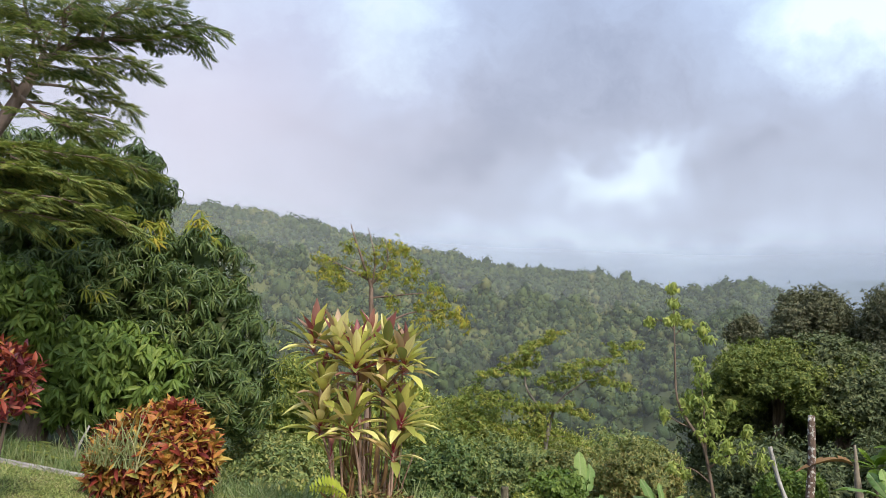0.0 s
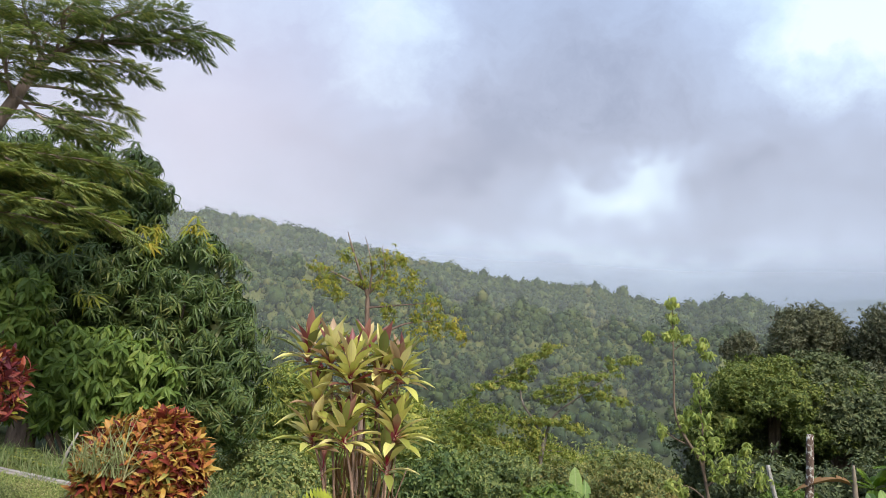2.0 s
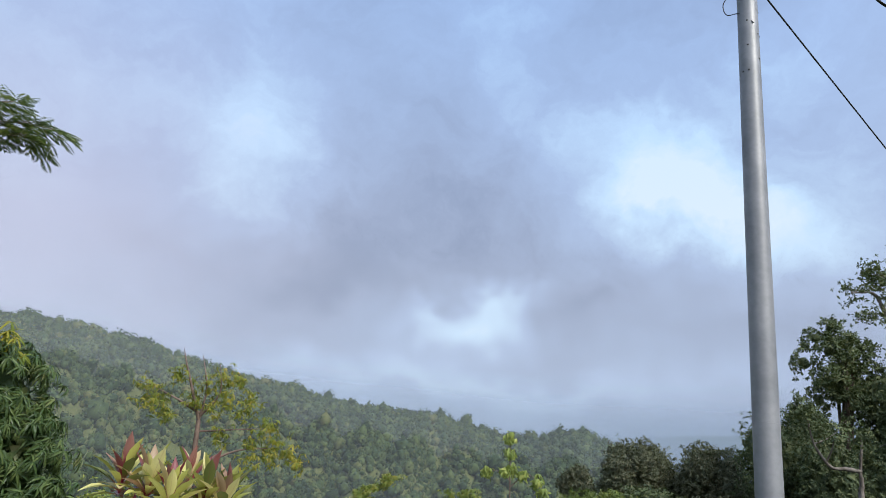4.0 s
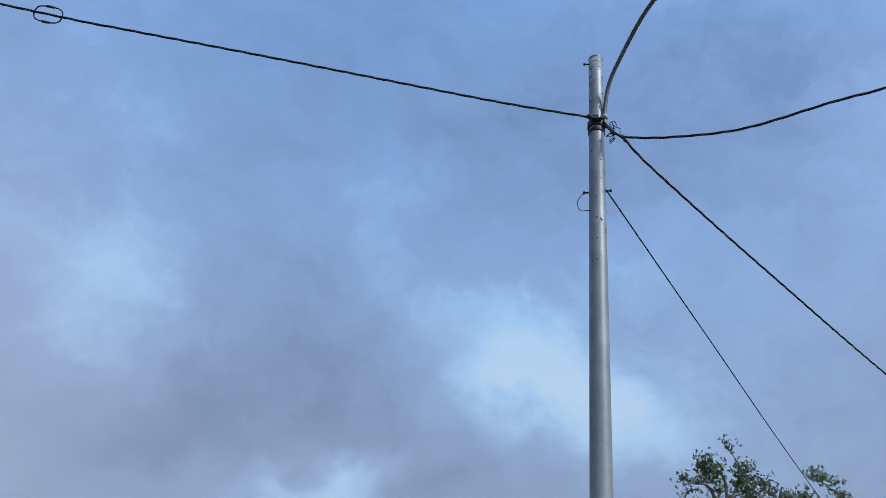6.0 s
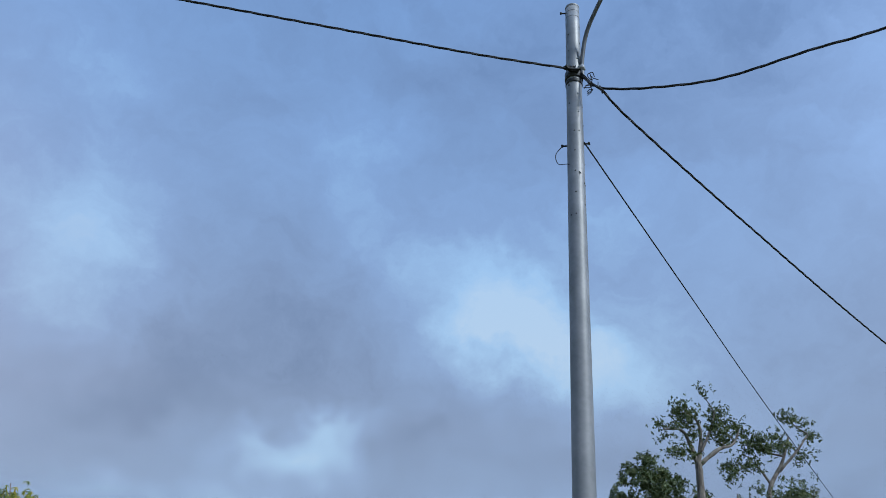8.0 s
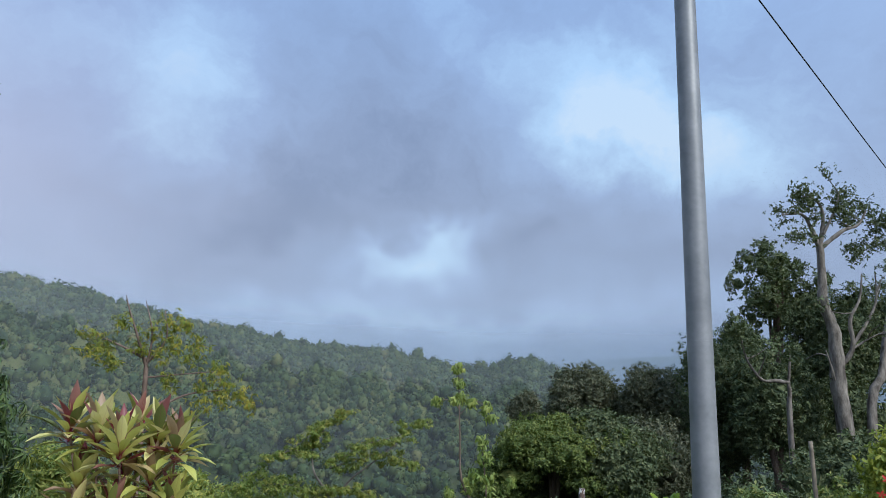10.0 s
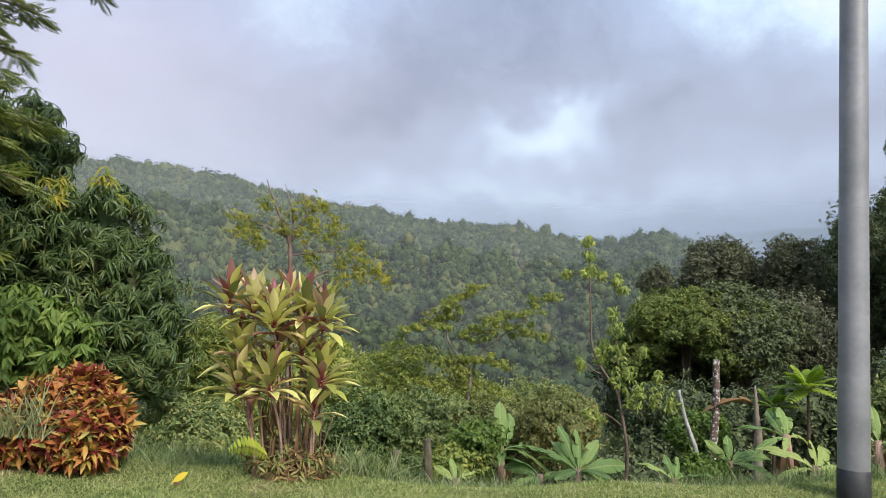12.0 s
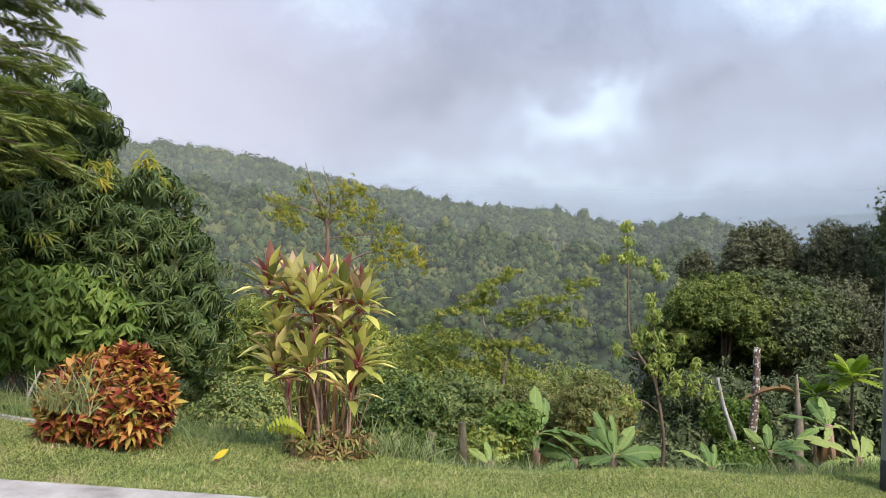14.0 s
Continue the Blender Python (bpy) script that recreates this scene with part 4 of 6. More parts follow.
sparse_tree("sapling", "thin sapling with pale bark and drooping light green leaves", (2.50, 8.15, -0.5),
            [([(2.50, 8.15, -0.55), (2.52, 8.12, 0.0), (2.44, 8.14, 0.5), (2.38, 8.15, 0.72)], 0.022, 0.015),
             ([(2.38, 8.15, 0.72), (2.22, 8.2, 0.95), (2.12, 8.24, 1.2), (2.09, 8.24, 1.7), (2.05, 8.25, 2.4)], 0.022, 0.005),
             ([(2.42, 8.14, 0.6), (2.40, 8.16, 1.0), (2.34, 8.18, 1.55)], 0.016, 0.004),
             ([(2.45, 8.14, 0.45), (2.65, 8.05, 0.62), (2.95, 7.97, 0.66)], 0.014, 0.004),
             ([(2.47, 8.14, 0.3), (2.3, 8.2, 0.42), (2.1, 8.25, 0.42)], 0.012, 0.004),
             ([(2.3, 8.2, 0.85), (2.15, 8.22, 0.9), (1.98, 8.25, 1.0)], 0.012, 0.004),
             ([(2.09, 8.24, 1.9), (1.95, 8.25, 2.0), (1.8, 8.3, 1.98)], 0.007, 0.003),
             ([(2.09, 8.24, 1.85), (2.25, 8.2, 2.0), (2.4, 8.2, 1.92)], 0.007, 0.003)], BARK,
            [(2.34, 8.18, 1.58, 0.10), (2.38, 8.16, 1.4, 0.12), (2.28, 8.18, 1.2, 0.12), (2.42, 8.16, 1.15, 0.12), (2.5, 8.1, 0.95, 0.12), (2.4, 8.1, 0.85, 0.14), (2.65, 8.05, 1.15, 0.06), (2.2, 8.2, 1.1, 0.1),
             (2.0, 8.25, 1.0, 0.09), (2.6, 8.05, 0.75, 0.14), (2.8, 8.0, 0.7, 0.14), (2.95, 7.97, 0.62, 0.12), (2.8, 8.0, 0.9, 0.08), (2.55, 8.1, 0.6, 0.12), (2.1, 8.25, 0.45, 0.1), (2.22, 8.2, 0.42, 0.1),
             (2.05, 8.25, 2.38, 0.08), (2.06, 8.25, 2.2, 0.09), (2.1, 8.25, 2.05, 0.09), (1.82, 8.3, 2.0, 0.07), (2.38, 8.2, 1.95, 0.08), (2.2, 8.2, 2.0, 0.07), (2.0, 8.2, 2.02, 0.06), (2.45, 8.2, 1.85, 0.06)],
            5, 0.074, PALE_GREEN, MIDDLE, 0.9, 19)

def tier(pts, n, size):
    """Clump places along one leafy bough."""
    return [(*(p + rng.normal(0, 0.10, 3) * np.array((1.0, 2.5, 0.7))), size * rng.uniform(0.6, 1.15)) for p in smooth_line(pts, n)]


BOUGHS = [
    ([(0.93, 15.87, 1.1), (0.5, 15.9, 1.2), (-0.14, 15.9, 0.95)], 10, 0.17), ([(0.89, 15.87, 1.2), (1.18, 15.86, 1.78), (1.56, 15.82, 2.04)], 11, 0.15), ([(0.3, 15.9, 1.12), (0.75, 15.88, 1.45), (1.1, 15.86, 1.75)], 8, 0.14),
    ([(1.51, 15.83, 1.1), (2.05, 15.77, 1.41), (2.64, 15.68, 1.59), (3.19, 15.58, 1.90)], 17, 0.16), ([(1.28, 15.85, 0.88), (1.88, 15.79, 1.09), (2.47, 15.71, 1.17), (3.01, 15.61, 0.98)], 15, 0.17),
    ([(-0.1, 15.9, 0.49), (0.49, 15.89, 0.52), (1.0, 15.87, 0.31), (1.37, 15.84, 0.12)], 22, 0.28), ([(1.24, 15.85, 0.36), (1.72, 15.81, 0.5), (2.27, 15.74, 0.33)], 10, 0.17), ([(-0.2, 15.9, 0.05), (0.89, 15.87, -0.12), (1.9, 15.83, -0.15)], 24, 0.32), ([(-0.2, 15.9, -0.4), (0.89, 15.8, -0.5), (2.2, 15.8, -0.45)], 24, 0.34),
    ([(-0.2, 15.9, 0.75), (-0.4, 15.9, 0.55), (-0.6, 15.9, 0.3)], 7, 0.2),
]
sparse_tree("spreading_tree", "open spreading tree with forked pale trunk and olive leaves", (1.5, 15.9, -3.0),
            [([(1.5, 15.9, -3.1), (1.42, 15.9, -1.2), (1.40, 15.86, -0.5), (1.47, 15.83, 0.07)], 0.075, 0.045),
             ([(1.47, 15.83, 0.07), (1.24, 15.85, 0.42), (0.95, 15.87, 0.8), (0.89, 15.87, 1.29), (0.99, 15.87, 1.55)], 0.035, 0.010),
             ([(1.47, 15.83, 0.07), (1.58, 15.82, 0.47), (1.77, 15.8, 0.72), (2.18, 15.75, 1.05), (2.64, 15.68, 1.44)], 0.035, 0.010)]
            + [(pts, 0.014, 0.005) for pts, n, s in BOUGHS], PALE,
            [c for pts, n, s in BOUGHS for c in tier(pts, int(n * 1.9), s * 1.35)], 6, 0.055, SPREAD, BROAD, 0.25, 18, flat=0.40)

# ---- shrubs on the slope ----
def shrub(center, radii, n, leaves, length, mat, label, name="shrub", lobes=5, template=DIAMOND, droop=0.25, group="shrubs on the slope"):
    c = np.array(center, float)
    z0 = min(float(height(c[0], c[1])), c[2] - radii[2] * 0.5)
    t = thing(name, label, "shrub", (c[0], c[1], z0), group)
    o = np.array((c[0], c[1], z0))
    L = [(*(c - o), *(np.array(radii) * 0.8))]
    for i in range(lobes):
        d = unit(rng.normal(size=3)) * np.array([1, 1, 0.8])
        d[2] = abs(d[2]) * 0.8 - 0.1
        L.append((*(c - o + d * np.array(radii) * 0.55), *(np.array(radii) * rng.uniform(0.38, 0.55))))
    for i in range(3):
        e = np.array((*(rng.uniform(-0.5, 0.5, 2) * radii[:2]), float(c[2] - z0) + 0.2 * radii[2]))
        V, F = limb([(0.06 * i, 0.03 * i, -0.1), e * 0.5, e], 0.03, 0.01, 8, 5)
        part("stem", mesh_from("stem", V, F, BARK, True), t)
    part("crown", crown_mesh("crown", L, int(n * 1.9), leaves, length * 0.70, mat, droop, 0.65, template, 0.58, 0.62, 1.18, 0.35, 0.36), t)
    return t


shrub((-2.55, 9.7, -0.45), (0.95, 0.7, 0.75), 720, 6, 0.111, SHRUB, "dark leafy shrub growing below the mango tree")
shrub((-1.95, 9.0, -0.65), (0.6, 0.45, 0.5), 480, 6, 0.091, LIME, "yellow-green flowering shrub on the bank")
shrub((-3.1, 11.0, -0.35), (0.8, 0.6, 0.6), 700, 6, 0.10, SHRUB, "green shrub filling the gap below the mango tree")
shrub((-2.3, 12.2, -0.35), (0.8, 0.6, 0.65), 600, 6, 0.10, LIME, "yellow-green shrub on the slope below the lawn")
shrub((-0.55, 11.2, -0.45), (0.85, 0.8, 0.85), 880, 6, 0.111, DEEP, "rounded deep green shrub behind the cordyline")
shrub((-3.3, 13.2, 0.35), (0.95, 0.8, 1.2), 900, 6, 0.11, LIME, "yellow-green bushy tree with fine leaves")
shrub((0.45, 13.3, -0.72), (1.15, 1.0, 1.0), 1400, 6, 0.10, SHRUB, "broad green shrub on the slope")
shrub((1.70, 13.2, -0.80), (1.0, 0.9, 0.95), 1500, 6, 0.095, OLIVE, "olive shrub with yellowing leaves")
shrub((2.72, 12.2, -0.45), (0.74, 0.7, 0.85), 1300, 6, 0.080, OLIVE, "brownish olive shrub with small leaves")
shrub((0.95, 10.6, -0.75), (0.55, 0.5, 0.55), 420, 6, 0.10, BRIGHT, "fresh green shrub with divided leaves")
shrub((0.15, 10.2, -0.9), (0.7, 0.5, 0.5), 480, 6, 0.098, DEEP, "low dark shrub at the lawn's edge")
shrub((-1.0, 9.3, -0.85), (0.8, 0.5, 0.5), 480, 6, 0.098, DEEP, "low tangled shrub on the bank")
shrub((6.7, 9.2, 0.35), (0.80, 0.7, 0.85), 880, 6, 0.111, SHRUB, "leafy green shrub beside the pole")
shrub((7.7, 9.0, 0.5), (0.7, 0.6, 0.9), 640, 6, 0.111, SHRUB, "tall green shrub in the hedge")
shrub((4.75, 11.6, -0.3), (0.55, 0.5, 0.5), 400, 6, 0.117, BRIGHT, "bright green shrub among the banana plants")
for sx, sy, z, m, lab in ((1.02, 9.6, -0.14, BRIGHT, "fresh green weedy shrub by the banana plants"), (0.72, 9.5, -0.45, LIME, "small yellow-green weed shrub"),
                         (4.0, 9.6, -0.5, BRIGHT, "small bright weed shrub by the stubs"), (-0.5, 9.3, -0.6, SHRUB, "low weed shrub on the bank"), (5.9, 9.0, -0.2, OLIVE, "withered olive weed shrub near the pole")):
    shrub((sx, sy, z), (0.42, 0.35, 0.34), 230, 5, 0.10, m, lab, "weed_shrub", 4, BROAD, group="weeds at the lawn's edge")
for sx, sy, top, rad, m, lab in (
    (-0.4, 16.5, 0.55, 1.3, LIME, "yellow-green treetop behind the shrubs"), (3.4, 17.5, 0.1, 1.4, SHRUB, "green treetop behind the shrubs"), (1.6, 19.0, 0.05, 1.5, LIME, "light green treetop on the slope"),
    (-2.4, 17.5, 1.1, 1.5, LIME, "yellow-green treetop below the ridge"), (-0.9, 22.0, 0.2, 1.8, SHRUB, "green treetop down the slope"), (4.0, 24.0, -0.6, 2.0, LIME, "light green treetop down the slope"),
):
    shrub((sx, sy, top - rad * 0.85), (rad, rad, rad * 0.9), 900, 6, 0.13, m, lab, "treetop", group="treetops on the slope")
for i in range(26):
    sx, sy = rng.uniform(-9, 9), rng.uniform(15, 42)
    sx = sx * sy / 22
    rad = rng.uniform(1.2, 2.2)
    top = 1.5 - 0.115 * math.hypot(sx, sy) - rng.uniform(0, 0.5)
    shrub((sx, sy, top - rad * 0.8), (rad, rad, rad * 0.85), 700, 6, 0.16, (SHRUB, LIME, SHRUB, OLIVE)[i % 4], ("green bushy treetop lower down the slope", "yellow-green treetop lower down the slope", "green bushy treetop lower down the slope", "olive treetop lower down the slope")[i % 4], "treetop", group="treetops on the slope")
hib = shrub((7.3, 7.45, 1.22), (0.66, 0.5, 0.85), 800, 5, 0.12, HIBISCUS, "yellow-green hibiscus shrub with red flowers", "hibiscus", template=BROAD)
PF = np.array([(-0.75, -0.40, 0.9), (-0.55, -0.45, 0.75), (-0.62, -0.35, 1.05)]) + np.array((0, 0, 0.3))
for p in PF:
    V, F = sprays(p[None], unit(np.array([[-0.5, -0.8, 0.2]])), 5, 0.06, 0.0, 0.8, BROAD, 0.1)
    part("flower", mesh_from("flower", V, F, PETAL), hib, "red hibiscus flower")
shrub((-5.2, 9.2, 0.95), (1.5, 0.5, 0.80), 620, 9, 0.25, BRIGHT, "bright green drooping-leaved shrub under the mango tree", template=MIDDLE, droop=0.9)
shrub((-6.2, 8.9, 1.75), (0.85, 0.45, 0.75), 380, 9, 0.25, BRIGHT, "bright green young tree leaning from the mango's shade", template=MIDDLE, droop=0.9)

# ---- dark trees across the slope ----
def broad_tree(base, lobes, n, leaves, length, mat, bark, label, name="broadleaf_tree", limbs=(), inside=0.66, droop=0.3, group="dark trees across the slope"):
    o = np.array(base, float)
    t = thing(name, label, "tree", base, group)
    L = [tuple(np.array(l) - np.array((*o, 0, 0, 0))) for l in lobes]
    cx = np.mean([l[:3] for l in L], axis=0)
    ways = [([(0, 0, -0.3), (cx[0] * 0.3, cx[1] * 0.3, cx[2] * 0.5), tuple(cx)], 0.26, 0.1)]
    ways += [([tuple(cx * 0.5), tuple(cx * 0.3 + np.array(l[:3]) * 0.6), l[:3]], 0.11, 0.04) for l in L[:4]]
    if limbs:
        ways = [([np.array(p) - o for p in pts], a, b) for pts, a, b in limbs]
    tree_parts(t, ways, bark)
    part("crown", crown_mesh("crown", L, n, leaves, length, mat, droop, 0.65, DIAMOND, inside, 0.6, 1.22, 0.5, 0.32), t)
    return t


def lobes_about(c, r, k):
    out = [(*c, r[0] * 0.75, r[1] * 0.75, r[2] * 0.75)]
    for i in range(k):
        d = unit(rng.normal(size=3))
        s = rng.uniform(0.34, 0.52)
        out.append((c[0] + d[0] * r[0] * 0.62, c[1] + d[1] * r[1] * 0.62, c[2] + d[2] * r[2] * 0.62, r[0] * s, r[1] * s, r[2] * s))
    return out


def gz(x, y):
    return float(height(x, y))


for (x, y, z, rx, ry, rz), mat, n, lab in (
    ((15.3, 35.5, 3.5, 1.75, 1.7, 2.5), RUSSET, 1700, "dark russet-green tree with a rounded top"),
    ((18.7, 33.8, 3.5, 1.9, 1.8, 2.6), RUSSET, 1700, "tall dark tree with a broad russet top"),
    ((13.9, 39.6, 3.3, 1.0, 1.0, 1.0), RUSSET, 700, "small dark treetop standing apart"),
    ((17.2, 36.5, 3.0, 1.7, 1.6, 2.3), RUSSET, 1500, "dark tree between two taller tops"),
    ((12.2, 25.5, 1.2, 2.0, 1.8, 1.75), DARK, 1500, "dark green tree in the thicket"),
    ((14.4, 27.0, 0.7, 2.6, 2.0, 2.1), RUSSET, 1900, "brown-green tree with drooping foliage"),
    ((8.4, 21.0, -2.0, 2.2, 1.6, 1.8), DARK, 1300, "shaded understorey tree on the slope"),
    ((11.5, 20.5, -1.6, 2.2, 1.6, 2.0), DARK, 1400, "shaded understorey tree in the thicket"),
    ((14.5, 20.0, -1.0, 2.2, 1.8, 2.2), DARK, 1400, "dark leafy tree in the thicket"),
    ((18.2, 27.5, 3.8, 2.2, 2.0, 3.0), DARK, 1700, "dark dense tree behind the pole"),
    ((17.3, 20.0, 0.4, 2.2, 1.8, 1.9), DARK, 1400, "dark understorey tree beside the pale trunks"),
    ((5.9, 19.5, -3.4, 1.8, 1.4, 1.4), DARK, 900, "dark bush low on the slope"),
    ((19.4, 27.8, 5.6, 1.1, 1.3, 1.4), DARK, 900, "dark leaning treetop beside the pole"),
    ((23.6, 27.0, 6.0, 2.6, 2.2, 3.2), DARK, 2000, "dark dense tree behind the pale trunks"),
    ((27.2, 25.5, 7.0, 2.6, 2.4, 3.4), DARK, 1900, "deep green dense tree at the grove's end"),
    ((20.8, 19.0, 0.9, 2.2, 1.8, 2.0), DARK, 1300, "shaded leafy tree among the trunks"),
    ((23.5, 18.5, 1.6, 2.2, 1.8, 2.2), SHRUB, 1300, "leafy green tree at the grove's edge"),
    ((24.8, 22.5, 2.4, 2.2, 1.8, 2.4), DARK, 1300, "shaded tree between the pale trunks"),
    ((18.6, 24.5, 3.2, 1.7, 1.6, 2.5), DARK, 1300, "dark shaded tree filling the grove"),
    ((21.8, 25.0, 1.8, 2.4, 1.8, 2.6), DARK, 1300, "shaded tree behind the pale trunks"),
    ((28.5, 20.5, 3.2, 2.8, 2.4, 3.2), SHRUB, 1500, "broad green tree closing the grove"),
):
    broad_tree((x, y, gz(x, y)), lobes_about((x, y, z), (rx, ry, rz), 12), int(n * 2.0), 6, 0.15, mat, BARK, lab)

open_lobes = [(21.5 + 1.75 * math.cos(2.4 * i) * math.sqrt((i + 0.5) / 22), 28.0 + 0.8 * math.sin(4.1 * i), 8.9 + 2.0 * math.sin(2.4 * i) * math.sqrt((i + 0.5) / 22), *rng.uniform(0.45, 0.75, 3)) for i in range(22)]
broad_tree((20.9, 28.0, gz(20.9, 28.0)), open_lobes, 1700, 6, 0.18, DARK, BARK, "tall dark tree with an open crown", inside=0.35)


pads = []
for i in range(44):
    a, q = 2.4 * i, math.sqrt((i + 0.5) / 44)
    pads.append((10.3 + 2.5 * q * math.cos(a), 26.0 + 1.6 * q * math.sin(a), 2.3 - 2.4 * q * q * rng.uniform(0.3, 1.1) - 0.9 * (i % 3) * 0.5, rng.uniform(0.6, 1.0), rng.uniform(0.6, 0.9), rng.uniform(0.34, 0.60)))
broad_tree((10.2, 26.2, gz(10.2, 26.2)), pads, 7600, 6, 0.125, GROVE, BARK, "green spreading tree with flat layered sprays", inside=0.5)
broad_tree((10.3, 28.2, gz(10.3, 28.2)), lobes_about((10.3, 28.0, -0.9), (3.2, 1.6, 2.7), 12), 3000, 6, 0.16, DARK, BARK, "shaded tree behind the spreading tree")


def pale_tree(base, limbs, tips, label, twigs=4):
    o = np.array(base, float)
    t = thing("pale_trunk_tree", label, "tree", base, "pale trunks in the grove")
    for i, (pts, a, b) in enumerate(limbs):
        V, F = limb([np.array(p) - o for p in pts], a * 0.82, b * 0.9, 26, 10 if i == 0 else 7, 0.2)
        part("trunk" if i == 0 else "branch", mesh_from("trunk" if i == 0 else "branch", V, F, PALE, True), t)
    heads = [np.array(c, float) for c in tips]
    lines = [smooth_line(pts, 20) for pts, a, b in limbs[1:]]
    for line in lines:
        for k in range(twigs):
            p = line[rng.integers(9, 20)]
            q = p + unit(rng.normal(size=3) * np.array((1, 1, 0.5)) + np.array((0, 0, 0.55))) * rng.uniform(0.5, 1.15)
            V, F = limb([p - o, (p + q) / 2 - o + rng.normal(0, 0.08, 3), q - o], 0.035, 0.01, 8, 5)
            part("twig", mesh_from("twig", V, F, PALE, True), t)
            heads.append(q)
    P, N = [], []
    for c in heads:
        k = int(rng.integers(22, 58))
        d = unit(rng.normal(size=(k, 3)) * np.array((1, 1, 0.75)))
        P.append(c - o + d * rng.uniform(0.05, 0.50, (k, 1)) + rng.normal(0, 0.12, 3))
        N.append(d)
    V, F = sprays(np.concatenate(P), np.concatenate(N), 5, 0.125, 0.1, 0.6, DIAMOND, 0.4)
    part("crown", mesh_from("crown", V, F, DARK), t)


pale_tree((20.1, 22.6, gz(20.1, 22.6)),
          [([(20.1, 22.6, gz(20.1, 22.6) - 0.2), (19.8, 22.6, 2.64), (19.69, 22.6, 4.19), (19.72, 22.6, 5.82), (19.5, 22.6, 6.63), (19.33, 22.6, 7.15), (19.4, 22.6, 7.91), (19.43, 22.6, 9.24)], 0.36, 0.14),
           ([(19.43, 22.62, 9.2), (19.3, 22.8, 9.97), (18.92, 22.8, 10.48), (18.1, 22.8, 10.37)], 0.13, 0.03), ([(19.43, 22.6, 9.2), (19.67, 22.6, 10.19), (19.58, 22.6, 10.9), (18.95, 22.6, 11.3)], 0.12, 0.03),
           ([(19.43, 22.6, 9.15), (20.25, 22.3, 9.84), (20.95, 22.3, 10.16), (21.39, 22.3, 10.8)], 0.12, 0.03), ([(19.55, 22.5, 9.7), (20.04, 22.4, 10.64), (20.34, 22.4, 11.4)], 0.08, 0.03),
           ([(19.72, 22.6, 4.6), (20.16, 22.3, 5.41), (20.18, 22.3, 6.45), (20.67, 22.3, 7.24), (20.89, 22.3, 8.24)], 0.13, 0.03), ([(20.16, 22.3, 5.5), (20.8, 22.3, 6.29), (21.37, 22.3, 7.2), (21.48, 22.3, 8.3)], 0.09, 0.025),
           ([(20.1, 22.3, 5.35), (20.85, 22.3, 5.78), (21.57, 22.3, 6.11)], 0.06, 0.02), ([(19.7, 22.6, 3.6), (19.4, 22.5, 4.6), (19.2, 22.5, 5.3)], 0.07, 0.02)],
          [(18.78, 22.5, 11.38), (18.5, 22.5, 10.69), (19.1, 22.5, 10.96), (19.66, 22.5, 11.2), (20.38, 22.5, 11.62), (20.02, 22.5, 10.9), (20.62, 22.5, 10.75), (20.82, 22.5, 11.25), (21.2, 22.5, 11.07), (21.64, 22.5, 11.01), (19.43, 22.5, 10.4), (18.77, 22.5, 9.81),
           (18.0, 22.5, 10.32), (20.09, 22.5, 10.4), (20.67, 22.5, 10.34), (18.94, 22.5, 9.49), (18.19, 22.5, 9.69)],
          "tall pale-barked tree with a twisting trunk and sparse crown", 2)
pale_tree((21.0, 22.8, gz(21.0, 22.8)),
          [([(21.0, 22.8, gz(21.0, 22.8) - 0.2), (21.16, 22.8, 3.1), (21.77, 22.8, 4.55), (22.29, 22.8, 6.49), (22.75, 22.8, 7.86), (23.16, 22.8, 9.05), (23.88, 22.8, 9.96), (24.5, 22.8, 11.2)], 0.22, 0.05),
           ([(23.6, 22.7, 9.6), (24.33, 22.3, 10.49), (25.07, 22.3, 11.31)], 0.08, 0.03), ([(23.16, 22.8, 9.0), (22.62, 23.0, 9.73), (21.45, 23.0, 9.24)], 0.07, 0.02), ([(24.1, 22.8, 10.3), (23.3, 23.0, 10.41), (22.25, 23.0, 10.59)], 0.06, 0.02)],
          [(24.19, 22.5, 11.7), (24.99, 22.5, 11.75), (25.44, 22.5, 11.42), (23.65, 22.5, 11.17), (23.11, 22.5, 10.5), (22.73, 22.5, 10.21), (22.25, 22.5, 10.31), (21.86, 22.5, 10.45), (24.02, 22.5, 10.5), (24.63, 22.5, 10.22), (25.06, 22.5, 10.51),
           (22.28, 22.5, 9.62), (21.61, 22.5, 9.38), (21.03, 22.5, 9.08), (20.63, 22.5, 8.87)],
          "slim pale tree leaning outwards with tufted leaves", 2)
pale_tree((17.2, 22.2, gz(17.2, 22.2)),
          [([(17.2, 22.2, gz(17.2, 22.2) - 0.2), (17.27, 22.2, 2.51), (17.34, 22.2, 3.63), (17.34, 22.2, 4.05), (17.5, 22.2, 5.2)], 0.14, 0.03),
           ([(17.36, 22.2, 4.0), (16.87, 22.3, 4.04), (16.41, 22.3, 4.03), (16.09, 22.3, 4.31), (15.79, 22.3, 4.76), (15.62, 22.3, 5.53)], 0.09, 0.03)],
          [(15.5, 22.4, 5.8), (15.3, 22.4, 5.6), (15.7, 22.4, 6.2), (15.9, 22.3, 5.2), (17.5, 22.3, 5.4)],
          "pale dead-topped trunk with one crooked elbow branch", 2)

# ---- utility pole, street lamp and cables ----
POLE = (4.10, 6.53)
POLE_H = 10.28


def pole_radius(z):
    return float(np.interp(z, (0, 2, 5, 10.3), (0.136, 0.126, 0.119, 0.103)))


def pole_axis(z):
    return np.array((0.0, 0.0, z))


